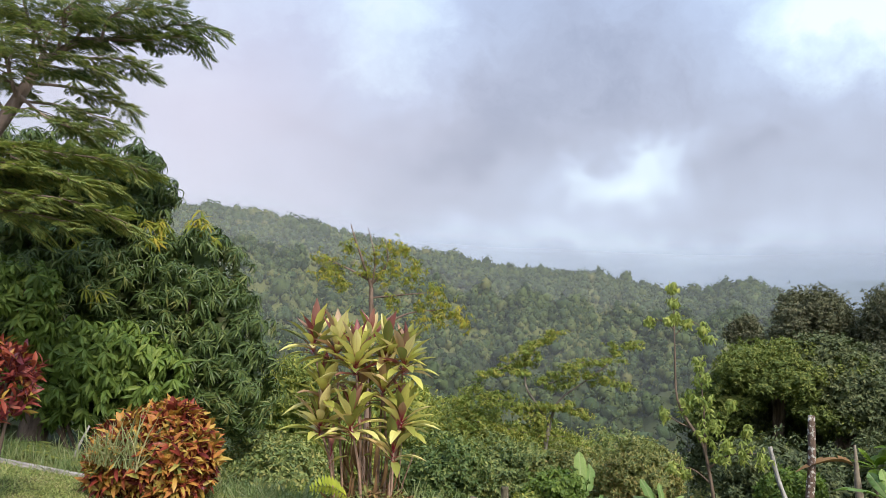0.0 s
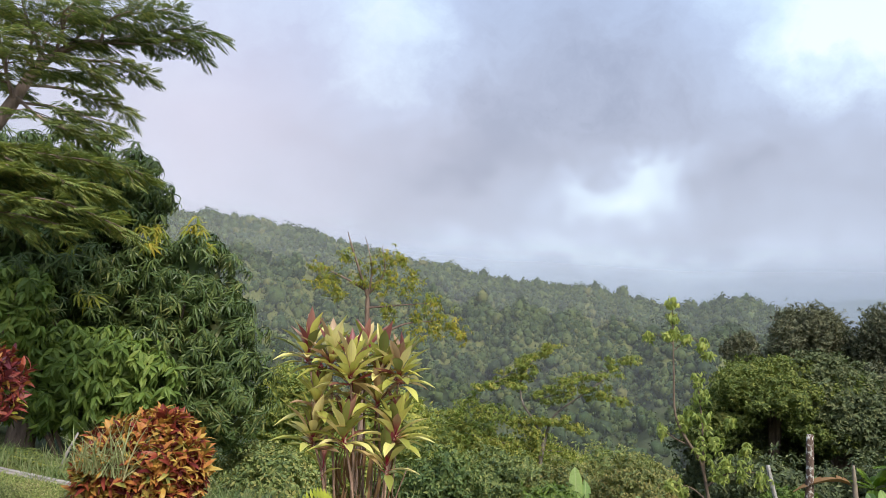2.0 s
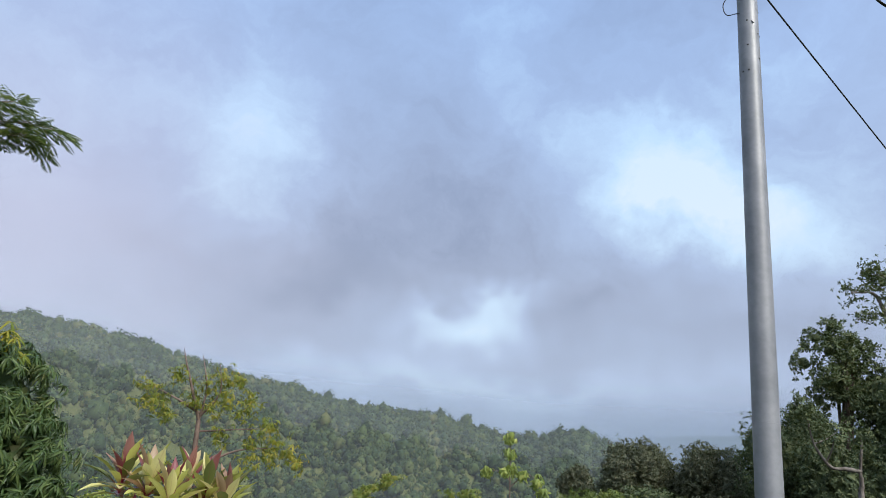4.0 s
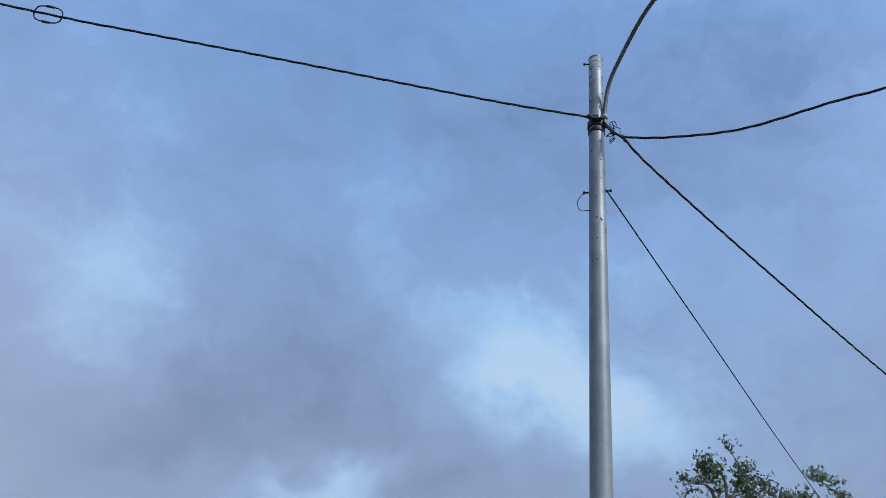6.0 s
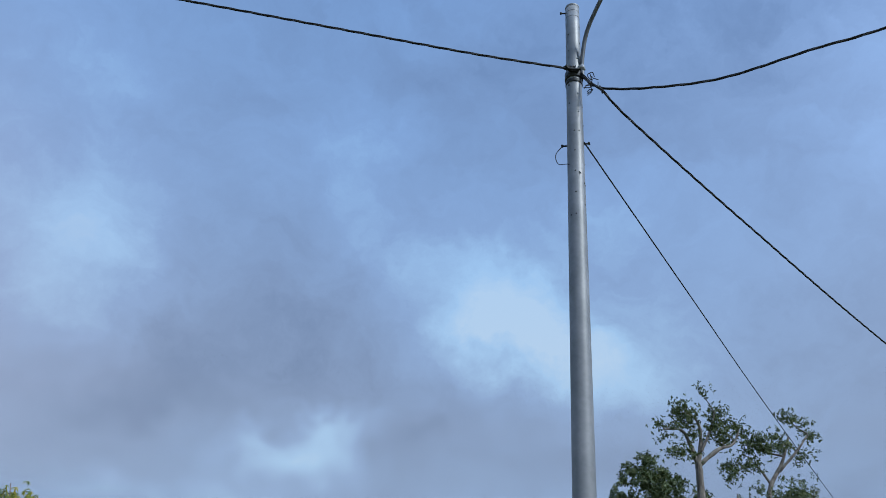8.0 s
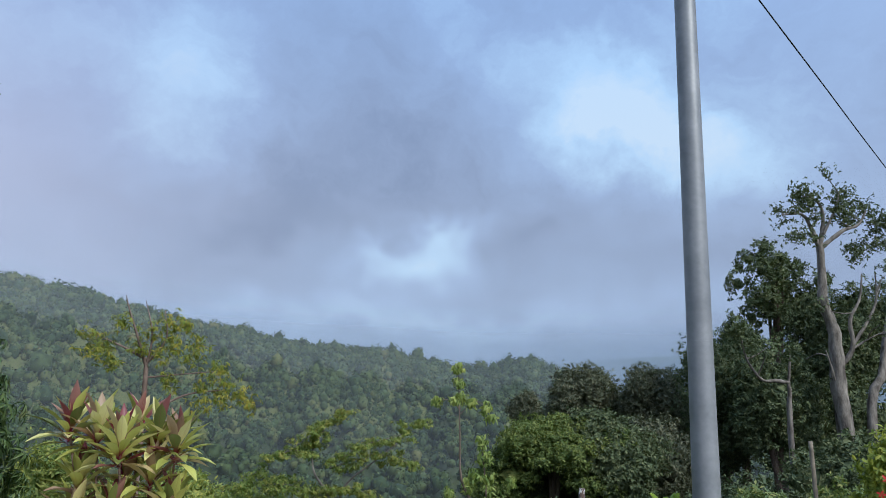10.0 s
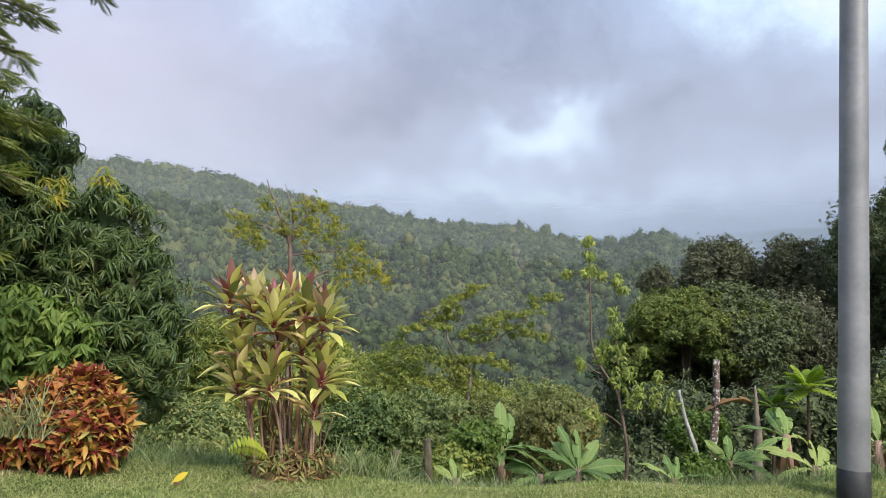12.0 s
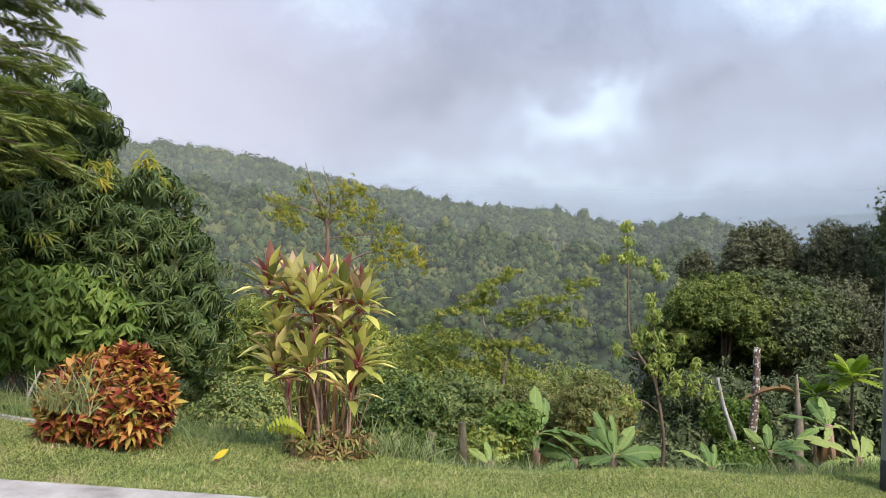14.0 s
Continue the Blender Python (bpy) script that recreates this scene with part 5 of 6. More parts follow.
def ring(name, z0, z1, grow, mat, parent, label=""):
    a, b = pole_radius(z0) + grow, pole_radius(z1) + grow
    pts = [pole_axis(z) for z in (z0, z0 + 0.004, z1 - 0.004, z1)]
    return part(name, capped(name, pts, [a - 0.004, a, b, b - 0.004], mat, 40), parent, label)


def utility_pole():
    t = thing("utility_pole", "tall tapered galvanised steel pole with a black foot", "utility pole", (POLE[0], POLE[1], gz(*POLE)))
    zs = np.linspace(-0.25, POLE_H, 30)
    part("shaft", capped("shaft", [pole_axis(z) for z in zs], [pole_radius(z) for z in zs], STEEL, 48), t)
    ring("base_band", -0.2, 0.26, 0.004, TAR, t, "black tarred band at the foot")
    ring("cap", POLE_H - 0.005, POLE_H + 0.03, 0.004, STEEL, t)
    for z in (2.62, 10.04, 10.16):
        ring("seam", z, z + 0.012, 0.002 if z > 9 else 0.0008, LAMP_GREY if z > 9 else STEEL, t)
    hole = capped("bolt_hole", [(0, 0, 0), (0, 0, 0.003)], [0.011, 0.011], TAR, 8)
    for i in range(26):
        z = 6.5 + 3.5 * ((i * 0.381) % 1.0)
        a = radians(200 + (i % 5) * 33)
        r = pole_radius(z) + 0.0005
        h = part("bolt_hole", hole, t)
        c = pole_axis(z)
        h.matrix_local = Matrix.Translation((c[0] + r * math.cos(a), c[1] + r * math.sin(a), z)) @ Vector((math.cos(a), math.sin(a), 0)).to_track_quat("Z", "Y").to_matrix().to_4x4()
    ring("clamp", 8.82, 8.94, 0.02, BLACK, t, "black cable clamp round the pole")
    ring("clamp", 8.72, 8.78, 0.012, BLACK, t, "black cable strap round the pole")
    for z, a in ((7.66, 145), (10.2, 150), (7.67, -35)):
        r = pole_radius(z)
        way_out = np.array((math.cos(radians(a)), math.sin(radians(a)), 0.05))
        c = pole_axis(z)
        part("bolt", capped("bolt", [c + way_out * r * 0.9, c + way_out * (r + 0.07)], [0.012, 0.012], BLACK, 8), t, "projecting bolt")
        part("bolt", capped("bolt", [c + way_out * (r + 0.055), c + way_out * (r + 0.08)], [0.022, 0.022], BLACK, 6), t, "bolt head")
    c, s = math.cos(radians(145)), math.sin(radians(145))
    r = pole_radius(7.5)
    o = pole_axis(7.5) * np.array((1, 1, 0))
    loop = smooth_line([o + np.array(p) for p in (((r + 0.05) * c, (r + 0.05) * s, 7.68), ((r + 0.16) * c, (r + 0.16) * s - 0.02, 7.52), ((r + 0.14) * c, (r + 0.14) * s - 0.05, 7.34), ((r + 0.02) * c, (r + 0.02) * s - 0.09, 7.30), (r * c * 0.3 + 0.02, -r - 0.015, 7.12))], 24)
    V, F = tube(loop, [0.006] * 24, 6)
    part("loose_wire", mesh_from("loose_wire", V, F, BLACK, True), t, "loose black wire end")


utility_pole()


def street_lamp():
    o = np.array((4.20, 6.40, 9.05))
    t = thing("street_lamp", "curved arm street lamp with a dark flat head", "street lamp", tuple(o))
    P = smooth_line([np.array(p) - o for p in ((4.17, 6.41, 8.80), (4.16, 6.40, 9.11), (4.16, 6.25, 9.56), (4.19, 5.9, 9.9), (4.20, 5.46, 10.13), (4.21, 5.06, 10.21))], 26)
    V, F = tube(P, [0.030] * 26, 12)
    part("arm", mesh_from("arm", V, F, ARM_STEEL, True), t, "curved dull steel tube")
    part("bracket", capped("bracket", [np.array((4.13, 6.46, 8.98)) - o, np.array((4.18, 6.38, 8.99)) - o], [0.05, 0.05], STEEL, 8), t)
    a, b = P[-1], np.array((4.31, 4.42, 10.28)) - o
    u = unit(b - a)
    side = unit(np.cross(u, (0, 0, 1)))
    up = np.cross(side, u)
    V = []
    for s, w, h0, h1 in ((-0.10, 0.035, -0.035, 0.035), (0.02, 0.06, -0.045, 0.05), (0.12, 0.12, -0.05, 0.075), (0.40, 0.14, -0.05, 0.08), (0.62, 0.12, -0.05, 0.06), (0.68, 0.07, -0.045, 0.03)):
        c = a + u * s
        V += [c - side * w + up * h0, c + side * w + up * h0, c + side * w * 0.8 + up * h1, c - side * w * 0.8 + up * h1]
    F = [(4 * i + j, 4 * i + (j + 1) % 4, 4 * i + 4 + (j + 1) % 4, 4 * i + 4 + j) for i in range(5) for j in range(4)]
    head = part("lamp_head", mesh_from("lamp_head", V, F, LAMP_GREY, False, ((3, 2, 1, 0), (20, 21, 22, 23))), t, "dark grey lamp housing")
    V, F = [], [(0, 1, 2, 3)]
    for s, w in ((0.16, -0.10), (0.16, 0.10), (0.60, 0.09), (0.60, -0.09)):
        V.append(a + u * s + side * w - up * 0.054)
    V += [v - up * 0.015 for v in V]
    part("lens", mesh_from("lens", V, [(3, 2, 1, 0), (4, 5, 6, 7), (0, 1, 5, 4), (1, 2, 6, 5), (2, 3, 7, 6), (3, 0, 4, 7)], LENS), head, "smoky lamp lens")


street_lamp()


def cable(points, n, label, strands=3, thick=0.0085, pitch=0.9, twist=0.010):
    P = smooth_line(points, n)
    o = P[0].copy()
    t = thing("overhead_cable", label, "cable", tuple(o), "cables on the pole")
    T = unit(np.gradient(P, axis=0))
    x = unit(np.cross(T, (0, 0, 1)))
    y = np.cross(x, T)
    s = np.concatenate([[0], np.cumsum(np.linalg.norm(np.diff(P, axis=0), axis=1))])
    for k in range(strands):
        a = 2 * math.pi * (s / pitch + k / strands)
        Q = P - o + (np.cos(a)[:, None] * x + np.sin(a)[:, None] * y) * (twist if strands > 1 else 0)
        V, F = tube(Q, [thick] * n, 6)
        part("strand", mesh_from("strand", V, F, BLACK, True), t)
    return t


cable([(4.05, 6.41, 8.92), (3.83, 6.42, 8.86), (2.66, 6.715, 8.85), (1.15, 7.09, 8.89), (-0.72, 7.56, 8.95), (-2.53, 8.01, 8.99), (-3.35, 8.22, 9.02), (-6.5, 9.0, 9.2), (-12, 10.4, 9.6)], 260, "twisted black overhead cable tied to the pole")
cable([(4.14, 6.40, 8.88), (4.22, 6.28, 8.62), (4.32, 6.10, 8.41), (4.64, 5.55, 8.10), (5.27, 4.99, 8.06), (5.89, 4.2, 8.10), (6.61, 3.45, 8.22), (8.6, 1.0, 8.6)], 220, "slack black service cable looping from the pole")
cable([(4.14, 6.42, 8.88), (4.20, 6.27, 8.58), (4.28, 6.12, 8.37), (4.96, 6.37, 8.25), (7.89, 7.43, 8.06), (13.24, 9.39, 7.90), (24.0, 13.3, 7.9)], 260, "twisted black cable running off past the trees")
cable([(4.18, 6.44, 7.67), (8.08, 9.17, 7.60), (14.0, 13.33, 7.55), (30.0, 24.6, 7.8)], 60, "thin straight black cable below the others", 1, 0.011)
tie = thing("cable_tie", "tangle of black wire where the cables join", "cable tie", (4.24, 6.24, 8.58), "cables on the pole")
for k in range(9):
    c = rng.uniform(-0.10, 0.10, 3) * np.array([1.2, 1.0, 1.6])
    pts = [c + rng.uniform(-0.06, 0.06, 3) for _ in range(5)]
    V, F = tube(smooth_line(pts, 18), [0.006] * 18, 5)
    part("wire", mesh_from("wire", V, F, BLACK, True), tie)
wrap = thing("cable_knot", "thick black wrapping round the clamp", "cable tie", (3.98, 6.41, 8.90), "cables on the pole")
for k in range(7):
    pts = [rng.uniform(-0.07, 0.07, 3) * np.array([1.6, 1, 0.6]) for _ in range(5)]
    V, F = tube(smooth_line(pts, 18), [0.010] * 18, 5)
    part("wire", mesh_from("wire", V, F, BLACK, True), wrap)
damper = thing("cable_spreader", "oval black wire spreader on the overhead cable", "cable fitting", (-3.54, 8.27, 9.03), "cables on the pole")
along = unit(np.array((-1.0, 0.25, 0.03)))
upw = np.array((0, -0.45, 0.89))
ov = [along * 0.19 * math.copysign(abs(math.cos(a)) ** 0.6, math.cos(a)) + upw * 0.115 * math.copysign(abs(math.sin(a)) ** 0.7, math.sin(a)) for a in np.linspace(0, 2 * math.pi, 41)]
V, F = tube(ov, [0.010] * 41, 6)
part("loop", mesh_from("loop", V, F, BLACK, True), damper)
for sgn in (1, -1):
    part("sleeve", capped("sleeve", [along * -0.05 + upw * 0.115 * sgn, along * 0.05 + upw * 0.115 * sgn], [0.018, 0.018], BLACK, 8), damper)

# ---- cordyline clump ----
CORDY_MESH = [mesh_from("leaf", *blade((0.022, 0.034, 0.078, 0.115, 0.120, 0.078, 0.008), b, 0.5, 0.10), CORDY, True) for b in (0.08, 0.22, 0.38)]
CORDY_YOUNG_MESH = [mesh_from("leaf", *blade((0.012, 0.024, 0.07, 0.115, 0.105, 0.06, 0.006), b, 0.5), CORDY_YOUNG, True) for b in (0.05, 0.2)]
CORDY_DRY = mesh_from("leaf", *blade((0.01, 0.02, 0.04, 0.05, 0.04, 0.02, 0.004), 0.6, 0.8), DRY, True)


def place_leaf(parent, me, p, d, size, up=(0, 0, 1), label=""):
    ob = new("leaf", me)
    ob.parent = parent
    M = turns(np.array([d], float), np.array([up], float))[0] * size
    ob.matrix_basis = Matrix(((*M[0], p[0]), (*M[1], p[1]), (*M[2], p[2]), (0, 0, 0, 1)))
    return tagged(ob, label)


def cordyline():
    o = np.array((-0.95, 6.50, gz(-0.95, 6.50)))
    t = thing("cordyline", "clump of cordyline with maroon and yellow-green strap leaves", "plant", tuple(o))
    # foot, head and leaf count of each cane
    canes = [
        ((-0.24, 0.0), (-0.60, 0.0, 1.46), 15), ((-0.18, -0.05), (-0.38, -0.05, 1.42), 17), ((-0.05, -0.12), (-0.17, -0.20, 1.31), 19), ((0.10, 0.0), (0.07, -0.05, 1.40), 13), ((0.16, -0.02), (0.23, -0.08, 1.34), 18),
        ((-0.28, -0.05), (-0.45, -0.10, 1.04), 13), ((-0.26, -0.1), (-0.44, -0.17, 0.76), 15), ((-0.02, -0.14), (-0.16, -0.25, 0.80), 17), ((0.20, -0.08), (0.26, -0.17, 0.86), 18), ((0.14, 0.0), (0.07, -0.10, 1.10), 14),
        ((0.2, -0.05), (0.21, -0.20, 0.60), 7), ((-0.22, -0.12), (-0.32, -0.20, 0.50), 3), ((-0.08, 0.1), (-0.16, 0.10, 1.04), 9), ((0.02, 0.12), (-0.13, 0.20, 1.50), 10),
    ]
    for k, (f, h, n) in enumerate(canes):
        n = int(n * 1.9)
        h = np.array(h)
        mid = np.array((f[0] * 0.6 + h[0] * 0.4, f[1] * 0.6 + h[1] * 0.4, h[2] * 0.5))
        V, F = limb([(f[0], f[1], -0.08), mid + rng.uniform(-0.03, 0.03, 3), h], 0.013, 0.010, 12, 7, 0.1)
        part("stem", mesh_from("stem", V, F, CANE, True), t)
        for i in range(n):
            s = i / n
            a = 2.4 * i + k
            tilt = radians(84 - 78 * s + rng.uniform(-10, 10))
            d = np.array((math.cos(a) * math.cos(tilt), math.sin(a) * math.cos(tilt), math.sin(tilt)))
            p = h + np.array((0, 0, 0.05 - 0.16 * s))
            young = s < 0.11
            me = CORDY_YOUNG_MESH[i % 2] if young or rng.random() < 0.12 else CORDY_MESH[min(2, int(s * 3))]
            place_leaf(t, me, p, d, rng.uniform(0.29, 0.40) * (0.95 if young else 1.0) * (0.72 if n < 8 else 1.0))
    for i in range(40):
        a = rng.uniform(0, 6.28)
        p = np.array((0.24 * math.cos(a), 0.16 * math.sin(a), rng.uniform(0.15, 0.75)))
        place_leaf(t, CORDY_DRY, p, (math.cos(a) * 0.35, math.sin(a) * 0.35, -1.0), rng.uniform(0.25, 0.42), (math.cos(a), math.sin(a), 0.2), "dry hanging leaf" if i == 0 else "")
    for i in range(13):
        f = rng.uniform(-0.25, 0.25, 2) * np.array((1, 0.6))
        V, F = limb([(f[0], f[1], -0.05), (f[0] * 1.1, f[1] * 1.1, 0.25), (f[0] * 1.3 + rng.uniform(-0.05, 0.05), f[1] * 1.3, rng.uniform(0.4, 0.8))], 0.009, 0.005, 8, 5)
        part("stem", mesh_from("stem", V, F, CANE, True), t)
    litter = shell([(0, 0, 0.10, 0.34, 0.24, 0.18)], 420, 0.4, 1.1)
    V, F = sprays(litter[0], litter[1], 4, 0.09, 0.2, 0.8, NARROW, 0.5)
    part("leaf_litter", mesh_from("leaf_litter", V, F, OLIVE), t, "tangle of leaf litter and weeds at the foot", "stuff")
    V, F = sprays(litter[0][:300], litter[1][:300], 4, 0.10, 0.4, 0.8, NARROW, 0.5)
    part("dead_leaves", mesh_from("dead_leaves", V, F, DRY), t, "brown dead leaves caught at the foot", "stuff")


cordyline()

# small yellow fern leaning out of the clump
fern = thing("fern_frond", "bright yellow-green fern frond beside the cordyline canes", "fern", (-1.16, 6.22, gz(-1.16, 6.22)))
V, F = limb([(0.16, 0.1, 0.0), (0.06, 0.02, 0.22), (-0.10, -0.05, 0.30), (-0.22, -0.08, 0.27)], 0.005, 0.002, 12, 5)
part("stalk", mesh_from("stalk", V, F, YOUNG, True), fern)
line = smooth_line([(0.06, 0.02, 0.22), (-0.02, -0.02, 0.285), (-0.12, -0.05, 0.30), (-0.22, -0.08, 0.27)], 12)
FERN_MESH = mesh_from("leaflet", *blade((0.05, 0.16, 0.12, 0.01), 0.3, 0.1), FERN_LEAF, True)
for i, p in enumerate(line):
    for sg in (1, -1):
        ob = place_leaf(fern, FERN_MESH, p, (-0.35, -0.2 * sg, 0.85 * sg), 0.10 * math.sin(0.6 + i * 0.2), (-0.1, -1.0, 0.25))
        ob.name = "leaflet"

# ---- croton bushes ----
CROTON_MESH = [mesh_from("leaf", *blade((0.04, 0.16, 0.225, 0.18, 0.03), b, 0.45, 0.12), CROTON, True) for b in (0.1, 0.35)]
CROTON_RED_MESH = [mesh_from("leaf", *blade((0.02, 0.10, 0.155, 0.12, 0.010), b, 0.5, 0.12), CROTON_RED, True) for b in (0.1, 0.35)]


def croton(at, lobes, label, meshes, mass, stems, singles=300, inner=6000, size=0.10, whorl=6):
    o = np.array((at[0], at[1], gz(*at)))
    t = thing("croton_bush", label, "shrub", tuple(o), "croton bushes on the lawn")
    for pts, a, b in stems:
        V, F = limb(pts, a, b, 9, 6)
        part("stem", mesh_from("stem", V, F, BARK, True), t)
    P, N = shell(lobes, singles * 3, 0.93, 1.08)
    front = (P[:, 1] < 0.12) & (P[:, 2] > 0.06)
    P, N = P[front][:singles], N[front][:singles]
    # shoots with a whorl of leaves at each tip
    for i, (p, n) in enumerate(zip(P, N)):
        k = i % whorl
        if k == 0:
            tip, way_out = p, unit(n * 0.55 + np.array((0, 0, 0.95)) + rng.normal(0, 0.15, 3))
            e1 = unit(np.cross(way_out, (0.3, 1.0, 0.1)))
            e2 = np.cross(way_out, e1)
        a = 2.4 * k + rng.uniform(-0.4, 0.4)
        d = way_out * (1.15 - 0.12 * k) + 0.50 * (math.cos(a) * e1 + math.sin(a) * e2) + rng.normal(0, 0.12, 3)
        place_leaf(t, meshes[rng.integers(2)], tip - way_out * 0.012 * k, d, size * rng.uniform(0.9, 1.45), way_out + rng.normal(0, 0.2, 3))
    P, N = shell(lobes, inner // 4, 0.6, 1.08)
    keep = P[:, 2] > 0.02
    V, F = sprays(P[keep], unit(N[keep] + np.array((0, 0, 0.6))), 4, size * 1.1, -0.3, 0.5, MIDDLE, 0.4)
    part("inner_leaves", mesh_from("inner_leaves", V, F, mass), t, "dense inner leaves", "stuff")


croton((-2.95, 6.70), [(0, 0, 0.40, 0.45, 0.42, 0.36), (0.10, 0, 0.60, 0.28, 0.30, 0.22), (-0.24, -0.02, 0.38, 0.30, 0.34, 0.28), (0.26, -0.05, 0.45, 0.27, 0.30, 0.27), (-0.10, -0.1, 0.48, 0.24, 0.26, 0.20), (0.22, -0.05, 0.24, 0.27, 0.3, 0.2), (0.16, -0.1, 0.70, 0.15, 0.16, 0.14), (-0.34, -0.05, 0.22, 0.2, 0.25, 0.18)],
       "rounded croton bush with orange, red and yellow leaves", CROTON_MESH, CROTON_MASS,
       [([(x * 0.4, y * 0.4, -0.05), (x * 0.7, y * 0.7, 0.25), (x, y, 0.55)], 0.014, 0.007) for x, y in ((0.3, -0.25), (-0.3, -0.2), (0.05, -0.3), (0.2, 0.2), (-0.2, 0.15), (-0.4, 0.0), (0.4, 0.05), (-0.12, -0.32), (-0.36, -0.22), (-0.22, -0.34), (-0.3, -0.3), (0.1, -0.36))], 300, 8000, 0.125)
croton((-3.95, 5.62), [(0.02, 0, 1.0, 0.36, 0.34, 0.34), (0.12, -0.02, 1.02, 0.25, 0.25, 0.26), (-0.2, 0, 1.05, 0.32, 0.3, 0.32)],
       "taller croton with dark red leaves on bare stems", CROTON_RED_MESH, CROTON_RED_MASS,
       [([(0.1 + x * 0.3, y * 0.3, -0.05), (0.1 + x * 0.5, y * 0.5, 0.45), (x + 0.05, y, 1.0)], 0.02, 0.009) for x, y in ((0.1, -0.1), (-0.15, 0.0), (0.05, 0.12), (0.2, 0.0), (-0.05, -0.12))], 240, 1100, 0.10)

# ---- banana plants ----
def torn_leaf(k, bend, fold, gaps=0.25, width=0.15):
    """A banana leaf: a stout rib with rows of strips on both sides, some torn apart and hanging."""
    R = np.random.default_rng(k)
    n = 15
    s = np.linspace(0.12, 1.0, n + 1)
    def rib(u):
        return np.array((0, u * (1 - 0.25 * bend * u), -bend * u * u))
    pieces = []
    for sg in (1, -1):
        hang = 0.0
        for i in range(n):
            a, b = s[i], s[i + 1]
            if R.random() < gaps:
                hang = R.uniform(-0.1, 0.95)
            w = [width * min(1.0, 3.0 * (u - 0.09)) ** 0.6 * (1 - max(0, (u - 0.62) / 0.38) ** 2.2 * 0.93) for u in (a, b)]
            p, q = rib(a), rib(b)
            sweep = 0.35
            V = []
            for t in (0.0, 0.5, 1.0):
                for base, ww in ((p, w[0]), (q, w[1])):
                    V.append(base + np.array((sg * ww * t, sweep * ww * t, fold * ww * t - (0.35 + hang) * ww * t * t)))
            V = np.array(V)
            F = [(0, 1, 3, 2), (2, 3, 5, 4)] if sg > 0 else [(1, 0, 2, 3), (3, 2, 4, 5)]
            pieces.append((V, np.array(F)))
    T = np.array([rib(u) for u in np.linspace(0, 0.98, 10)]) - np.array((0, 0, 0.006))
    pieces.append(tube(T, np.linspace(0.022, 0.004, 10), 5))
    return joined(pieces)


BAN_MESH = [mesh_from("leaf", *torn_leaf(i, b, f, g, w), BANANA) for i, (b, f, g, w) in enumerate(((0.22, 0.75, 0.45, 0.122), (0.5, 0.6, 0.5, 0.125), (0.85, 0.5, 0.55, 0.125), (1.2, 0.3, 0.6, 0.13)))]
BAN_DRY = mesh_from("leaf", *torn_leaf(5, 0.9, 1.6, 0.4, 0.10), DRY)


def banana(at, z, leaves, label, stem=0.0, dry=0):
    o = np.array((at[0], at[1], gz(*at)))
    rise = z - o[2]
    t = thing("banana_plant", label, "banana plant", tuple(o), "banana plants at the lawn's edge")
    part("stem", capped("stem", [(0, 0, -0.1), (0.01, 0, rise * 0.5), (0, 0, rise)], [0.075 + stem, 0.06 + stem, 0.035 + stem * 0.5], CANE, 10, 0.08), t)
    for az, el, size, kind in leaves:
        a, e = radians(az + rng.uniform(-12, 12)), radians(el * 0.88 if el > 55 else el)
        d = (math.sin(a) * math.cos(e), math.cos(a) * math.cos(e), math.sin(e))
        place_leaf(t, BAN_MESH[kind], (0, 0, rise - 0.05), d, size * rng.uniform(0.8, 1.1), (rng.uniform(-0.6, 0.6), -0.9, 0.4) if el > 50 else (rng.uniform(-0.7, 0.7), rng.uniform(-0.8, 0.2), 0.8))
    for i in range(dry):
        a = i * 2.1
        place_leaf(t, BAN_DRY, (0, 0, rise * 0.8), (math.cos(a) * 0.5, math.sin(a) * 0.5, -0.5), 0.5, (math.cos(a), math.sin(a), 0.6))


banana((2.24, 9.20), -0.40, [(-25, 72, 0.74, 0), (12, 80, 0.70, 0), (50, 60, 0.62, 0), (60, 45, 0.6, 1), (85, 22, 0.72, 1), (-45, 60, 0.6, 1), (-75, 50, 0.55, 1), (100, 8, 0.55, 2), (-60, 40, 0.55, 1), (-90, 20, 0.6, 2), (150, 40, 0.5, 2), (200, 30, 0.5, 2), (110, 25, 0.5, 2)], "young banana plant with broad upright leaves", 0.0, 2)
banana((1.36, 9.90), -0.30, [(8, 78, 0.80, 0), (50, 55, 0.8, 1), (90, 35, 0.85, 2), (110, 30, 0.8, 3), (-60, 45, 0.6, 1), (-100, 30, 0.6, 2), (180, 35, 0.5, 2)], "banana plant with arching leaves in the shrubs", 0.0, 1)
banana((1.78, 9.30), -0.50, [(-80, 30, 0.6, 2), (-50, 45, 0.55, 1), (200, 30, 0.45, 2), (100, 40, 0.4, 2), (-120, 20, 0.55, 3)], "small drooping banana sucker", 0.0, 3)
banana((3.51, 9.30), -0.50, [(-30, 70, 0.5, 0), (40, 60, 0.45, 0), (-80, 50, 0.5, 1), (80, 35, 0.5, 2), (180, 30, 0.5, 2), (120, 45, 0.5, 1)], "banana sucker with pale upright leaves", 0.0, 1)
banana((4.34, 9.55), -0.30, [(60, 40, 0.6, 1), (90, 30, 0.65, 1), (-60, 50, 0.45, 1), (10, 65, 0.45, 0), (140, 30, 0.5, 2)], "banana plant beside the lichened trunk", 0.0, 1)
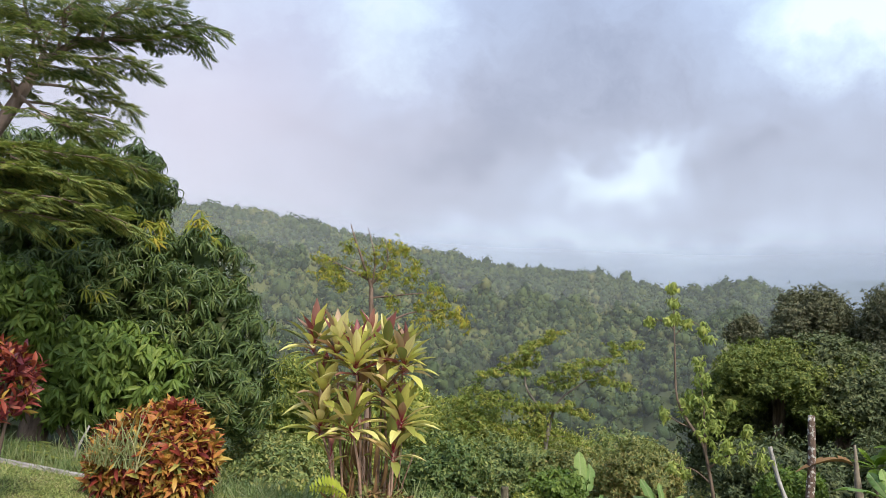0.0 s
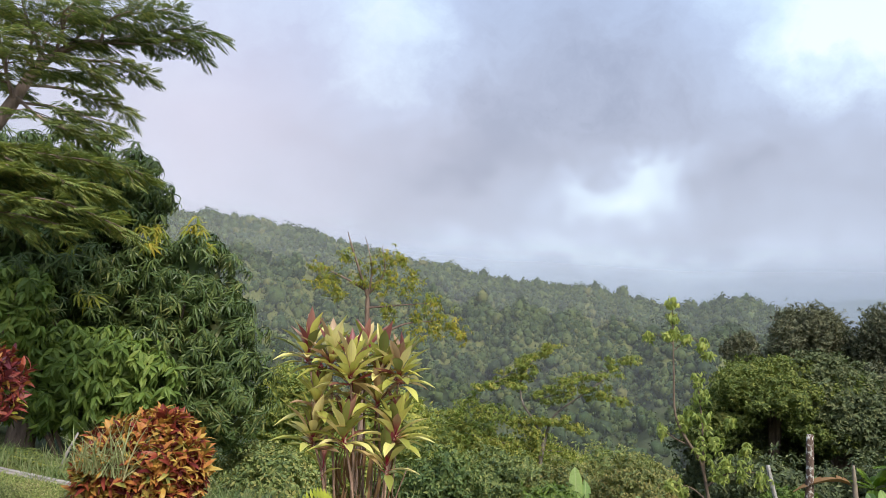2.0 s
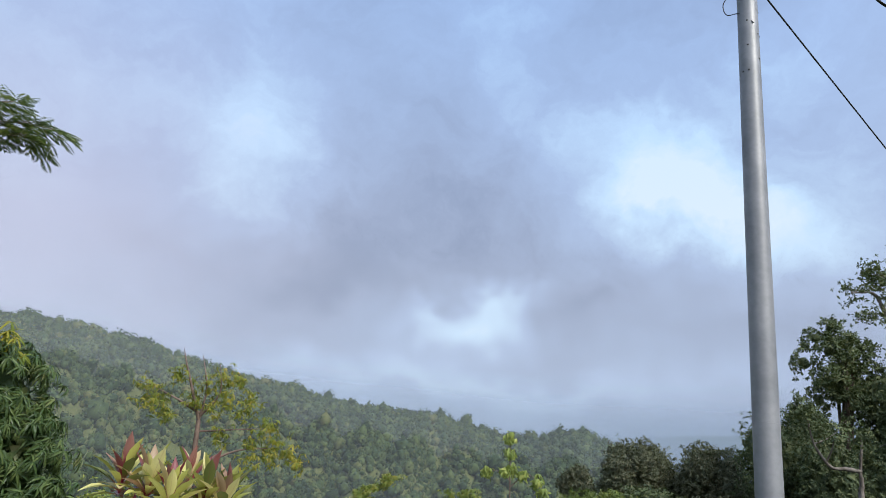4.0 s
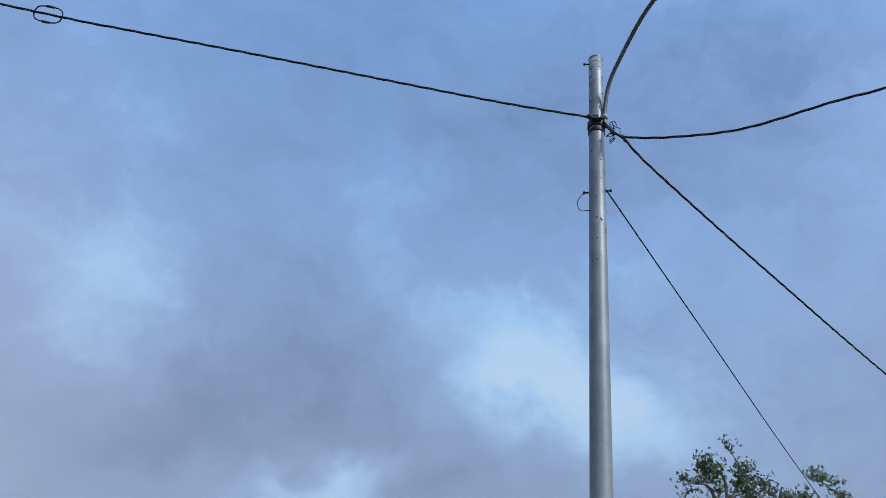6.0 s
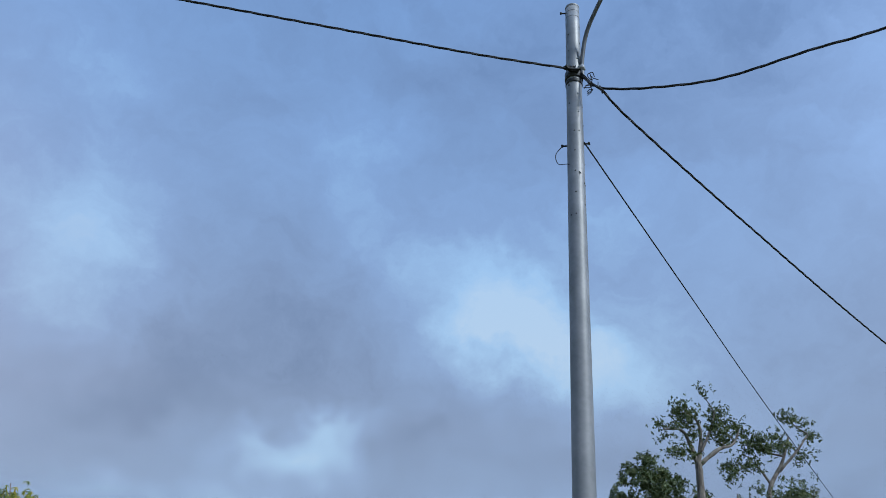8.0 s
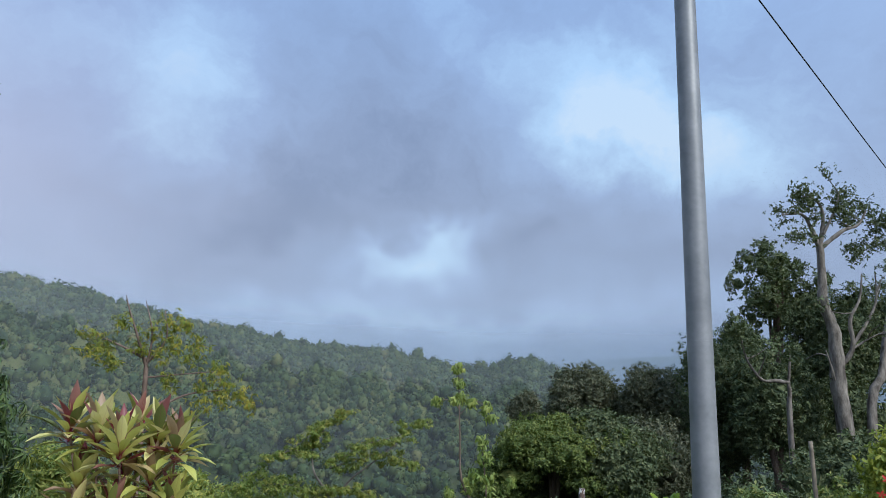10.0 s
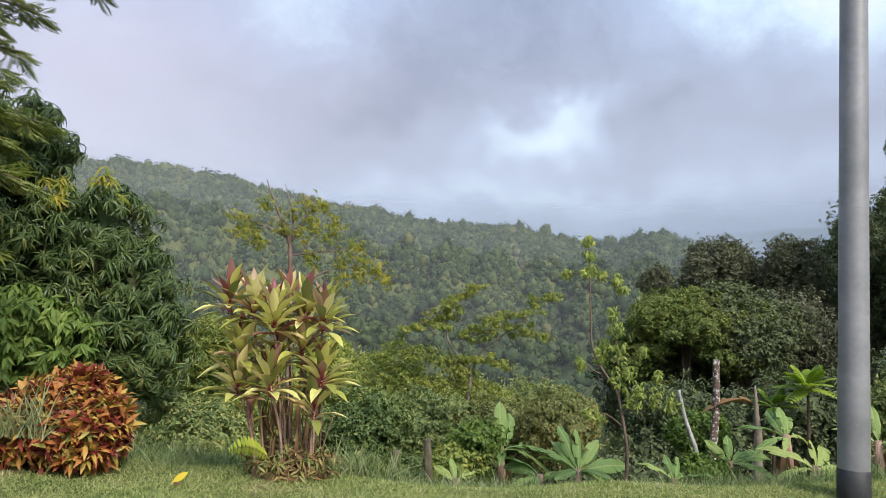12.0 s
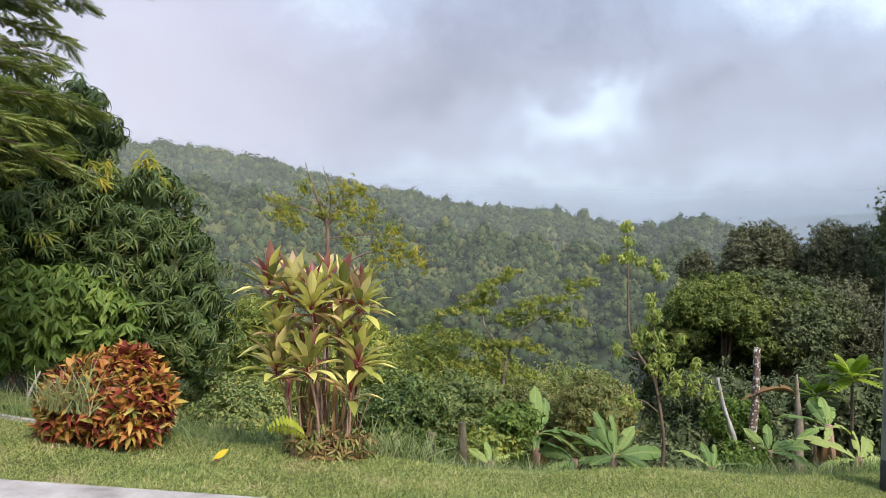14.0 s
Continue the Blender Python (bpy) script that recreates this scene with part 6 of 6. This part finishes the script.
banana((4.80, 9.00), 0.15, [(-70, 35, 0.62, 1), (-100, 20, 0.55, 2), (40, 60, 0.5, 1), (70, 30, 0.5, 2), (10, 70, 0.45, 0), (-40, 60, 0.55, 1), (200, 30, 0.4, 2)], "banana plant with a shaggy brown stem", 0.02, 5)
banana((4.83, 8.40), -0.10, [(-60, 40, 0.6, 1), (60, 40, 0.6, 1), (90, 22, 0.65, 2), (-90, 15, 0.6, 2), (180, 20, 0.45, 2), (30, 60, 0.5, 0), (110, 10, 0.6, 2)], "low banana plant with wide spread leaves", 0.0, 3)
banana((5.65, 8.50), 0.20, [(10, 75, 0.65, 0), (80, 30, 0.6, 2), (-70, 40, 0.55, 1), (150, 30, 0.5, 2)], "banana plant behind the pole", 0.0, 1)
banana((0.68, 8.70), -0.45, [(-20, 65, 0.4, 0), (60, 40, 0.4, 1), (-70, 40, 0.4, 1)], "small banana sucker in the weeds")


# ---- bare trunks and stakes ----
def bare_trunk(pts, r0, r1, mat, label):
    o = np.array(pts[0], float)
    t = thing("dead_trunk", label, "dead trunk", tuple(o), "bare trunks at the lawn's edge")
    P = smooth_line([np.array(p) - o for p in pts], 14)
    part("trunk", capped("trunk", P, np.linspace(r0, r1, 14), mat, 12, 0.2), t)


bare_trunk([(4.58, 10.66, -1.15), (4.58, 10.66, -0.4), (4.62, 10.65, 0.3), (4.61, 10.64, 0.95)], 0.072, 0.042, BLOTCHED, "bare upright trunk blotched with pale lichen")
bare_trunk([(4.5, 10.72, -1.15), (4.38, 10.75, -0.45), (4.22, 10.8, 0.05), (4.13, 10.85, 0.46)], 0.042, 0.026, WHITE_BARK, "leaning pale bare trunk with a broken top")
bare_trunk([(5.08, 10.3, -1.0), (5.09, 10.3, -0.2), (5.06, 10.3, 0.2), (5.04, 10.32, 0.62)], 0.085, 0.012, WOOD, "brown rotting trunk stub")
bare_trunk([(0.37, 9.2, -0.95), (0.36, 9.2, -0.5), (0.35, 9.2, -0.28), (0.34, 9.21, -0.10)], 0.058, 0.045, MOSSY, "short lichened stump in the weeds")
bare_trunk([(-0.05, 8.75, -0.85), (-0.05, 8.75, -0.5), (-0.06, 8.75, -0.36), (-0.04, 8.76, -0.16)], 0.05, 0.042, MOSSY, "small mossy stump in the weeds")
bare_trunk([(6.55, 8.1, -0.3), (6.58, 8.1, 0.8), (6.56, 8.1, 1.75)], 0.028, 0.024, WOOD, "thin cut stake with a pale flat top")
brown = thing("dry_banana_leaf", "withered brown banana leaf hanging by the stub", "leaf", (5.1, 10.5, 0.15))
place_leaf(brown, mesh_from("leaf", *torn_leaf(7, 1.0, 1.2, 0.3, 0.12), DRY), (0.05, 0, 0.15), (-0.75, -0.05, 0.62), 0.62, (0.5, -0.35, 0.8))

# ---- lobed-leaf plants ----
def lobed_plant(at, z, n, size, label):
    o = np.array((at[0], at[1], gz(*at)))
    t = thing("breadfruit_sapling", label, "plant", tuple(o), "lobed plants at the lawn's edge")
    rise = z - o[2]
    V, F = limb([(0, 0, -0.1), (0.02, 0, rise * 0.5), (0, 0, rise)], 0.03, 0.018, 8, 7)
    part("stem", mesh_from("stem", V, F, BARK, True), t)
    for i in range(n):
        a, e = 2.4 * i, 1.25 - 1.5 * i / n
        d = unit(np.array((math.cos(a) * math.cos(e), math.sin(a) * math.cos(e), math.sin(e))))
        side = unit(np.cross(d, (0, 0, 1)))
        pieces = []
        s = np.linspace(0.22, 1.0, 7)
        mid = np.outer(s, d) * size + np.outer(s * s, (0, 0, -0.25)) * size
        for sg in (1, -1):
            D = unit(side * sg * 0.8 + d * 0.75 + np.zeros((7, 3)))
            M = turns(D, np.tile(np.cross(side, d) + np.array((0, 0, 0.3)), (7, 1))) * (size * 0.42 * np.sin(0.7 + 1.9 * s))[:, None, None]
            pieces.append(strew(BROAD[0], BROAD[1], M, mid))
        M = turns(d[None], np.array([(0, 0, 1.0)])) * size
        pieces.append(strew(BROAD[0] * np.array((0.35, 1, 1)), BROAD[1], M, np.zeros((1, 3))))
        V, F = joined(pieces)
        lf = part("leaf", mesh_from("leaf", V, F, LOBED), t)
        lf.location = (0, 0, rise)


LOBED = leaf_material("lobed_leaf", [(0.0, (0.123, 0.209, 0.025)), (0.5, (0.221, 0.320, 0.037)), (1.0, (0.344, 0.418, 0.061))], 0.45, 0.4, "object")
lobed_plant((5.75, 10.2), 0.62, 13, 0.42, "breadfruit sapling with deeply lobed bright leaves")
lobed_plant((5.35, 10.4), 0.32, 8, 0.34, "small breadfruit sapling with yellow-green leaves")

# ---- grass ----
def lawn():
    n = 120000
    x = rng.uniform(-7.0, 6.5, n)
    y = 5.2 + rng.random(n) ** 1.1 * (np.minimum(np.interp(x, EDGE_X, EDGE_Y) + 0.12, 5.72 - 0.385 * x + np.where(x > -3.3, 9, 0)) - 5.2)
    P = np.stack([x, y, height(x, y) - 0.004], axis=-1)
    tuft = 0.5 + 0.5 * np.sin(3.1 * x + 1.3 * y) * np.sin(2.3 * y - 0.7 * x)
    D = unit(rng.normal(0, 0.95, (n, 3)) * np.array((1, 1, 0)) + np.array((0, 0, 0.8)))
    size = (0.018 + 0.020 * rng.random(n) + 0.024 * tuft * rng.random(n))
    tv = np.array([(-0.085, 0, 0), (0.085, 0, 0), (0.06, 0.6, 0.1), (0.0, 1.0, 0.35)], float)
    M = turns(D, unit(rng.normal(size=(n, 3)))) * size[:, None, None]
    V, F = strew(tv, np.array([(0, 1, 2, 3)]), M, P)
    tagged(new("lawn_grass", mesh_from("lawn_grass", V, F, GRASS)), "short mown lawn grass with dry patches", "grass", "", "stuff")


lawn()


def tall_grass(name, spots, label, lift=0.0, thin=1.0, mat=None):
    """Tufts of long arching blades: spots of centre, spread, count and length."""
    pieces = []
    tmpl = blade((0.012 * thin, 0.016 * thin, 0.013 * thin, 0.002), 0.55, 0.2)
    for (cx, cy), (sx, sy), n, length in spots:
        x, y = rng.normal(cx, sx, n), rng.normal(cy, sy, n)
        P = np.stack([x, y, height(x, y) - 0.01 + lift], axis=-1)
        D = unit(rng.normal(0, 0.38, (n, 3)) * np.array((1, 1, 0)) + np.array((0, 0, 1.0)))
        M = turns(D, unit(rng.normal(size=(n, 3)))) * (length * rng.uniform(0.5, 1.15, n))[:, None, None]
        pieces.append(strew(tmpl[0], tmpl[1], M, P))
    V, F = joined(pieces)
    tagged(new(name, mesh_from(name, V, F, mat or TALL)), label, "grass", "", "stuff")


tall_grass("tall_grass", [((x, float(np.interp(x, EDGE_X, EDGE_Y)) + 0.12 + 0.1 * math.sin(3 * x)), (0.25, 0.14), 190, 0.04 + 0.07 * math.sin(2.2 * x) ** 4) for x in np.arange(-1.6, 6.6, 0.3)]
           + [((4.4, 7.45), (0.5, 0.18), 1000, 0.24), ((-0.35, 6.95), (0.22, 0.15), 420, 0.36), ((-2.1, 7.2), (0.4, 0.3), 700, 0.22), ((3.2, 7.4), (0.3, 0.2), 160, 0.16), ((-1.75, 7.8), (0.5, 0.4), 700, 0.35)], "long green grass along the lawn's edge")
weeds = [((-3.22, 6.30), (0.13, 0.06), 90, 0.42), ((-3.06, 6.30), (0.12, 0.06), 100, 0.46), ((-2.92, 6.34), (0.07, 0.05), 45, 0.46)]
tall_grass("weed_grass", weeds, "long pale weed grass growing through the croton", 0.34, 0.75, WEED)
bank = []
for i in range(60):
    bx = rng.uniform(-2.6, 6.5)
    by = float(np.interp(bx, EDGE_X, EDGE_Y)) + rng.uniform(0.75, 3.2)
    bank.append(((bx, by), (0.3, 0.3), 150, 0.26))
tufts = [((x, 8.80 + 0.12 * math.sin(7 * x)), (0.12, 0.10), 90, 0.30 + 0.08 * math.sin(11 * x)) for x in (-1.0, -0.88, -0.76, -0.66, -0.56, -0.45, 0.08, 0.18, 0.66, 0.8, 0.92, 1.05, 1.2, 2.7, 2.95)]
tall_grass("grass_tufts", tufts, "fresh upright grass tufts along the lawn's edge", 0.0, 0.8, WEED)
tall_grass("bank_grass", bank, "rank grass and weeds down the bank")

# edging and weeds under the mango tree
edging = slab("garden_edging", 0.0, 4.4, -0.05, 0.05, -0.12, 0.035, CONCRETE)
edging.location, edging.rotation_euler = (-7.6, 8.66, 0), (0, 0, radians(-21))
tagged(edging, "low worn concrete edging between lawn and trees", "edging", "", "structure")
tall_grass("undergrowth", [((x, 5.72 - 0.385 * x + 0.35 + 0.15 * math.sin(5 * x)), (0.22, 0.18), 200, 0.22) for x in np.arange(-7.0, -3.2, 0.3)], "weeds and grass under the mango tree")
for x, y, s in ((-4.9, 8.1, 0.30), (-4.55, 8.0, 0.26), (-5.2, 8.35, 0.32), (-4.2, 7.75, 0.24)):
    f = thing("fern", "small light green fern under the mango tree", "fern", (x, y, gz(x, y)), "ferns under the mango tree")
    for i in range(11):
        a = 0.57 * i + x
        D = unit(np.array((math.cos(a), math.sin(a), rng.uniform(0.5, 1.1))))
        line = np.outer(np.linspace(0.15, 1, 9), D) * s + np.outer(np.linspace(0.15, 1, 9) ** 2, (0, 0, -0.45)) * s
        side = unit(np.cross(D, (0, 0, 1)))
        pieces = [strew(NARROW[0] * np.array((1.6, 1, 1)), NARROW[1], turns(unit(side * sg + 0.4 * D + np.zeros((9, 3))), np.tile((0, 0, 1.0), (9, 1))) * (0.3 * s * np.sin(0.5 + np.linspace(0, 1, 9) * 2.3))[:, None, None], line) for sg in (1, -1)]
        V, F = joined(pieces)
        part("frond", mesh_from("frond", V, F, LIME), f)
stick = thing("leaning_stick", "pale stick leaning under the mango tree", "stick", (-4.45, 7.95, gz(-4.45, 7.95)))
part("stick", capped("stick", [(0, 0, -0.03), (0.05, 0.02, 0.2), (0.13, 0.04, 0.42)], [0.018, 0.016, 0.012], WHITE_BARK, 8, 0.1), stick)

# fallen leaves on the lawn
for x, y, s, a, lab in ((-1.80, 6.06, 0.15, 0.5, "fallen yellow leaf on the lawn"), (-0.96, 6.33, 0.10, 2.0, "fallen orange leaf under the cordyline"), (-1.72, 6.0, 0.07, 2.8, "fallen brown leaf on the lawn")):
    f = thing("fallen_leaf", lab, "leaf", (x, y, gz(x, y) + 0.02))
    place_leaf(f, mesh_from("leaf", *blade((0.02, 0.13, 0.19, 0.15, 0.015), 0.1, 0.3), YELLOW if s > 0.12 else DRY, True), (0, 0, 0.02), (math.cos(a), math.sin(a), 0.75 if s > 0.12 else 0.25), s, (0, -1, 0.6)).name = "blade"
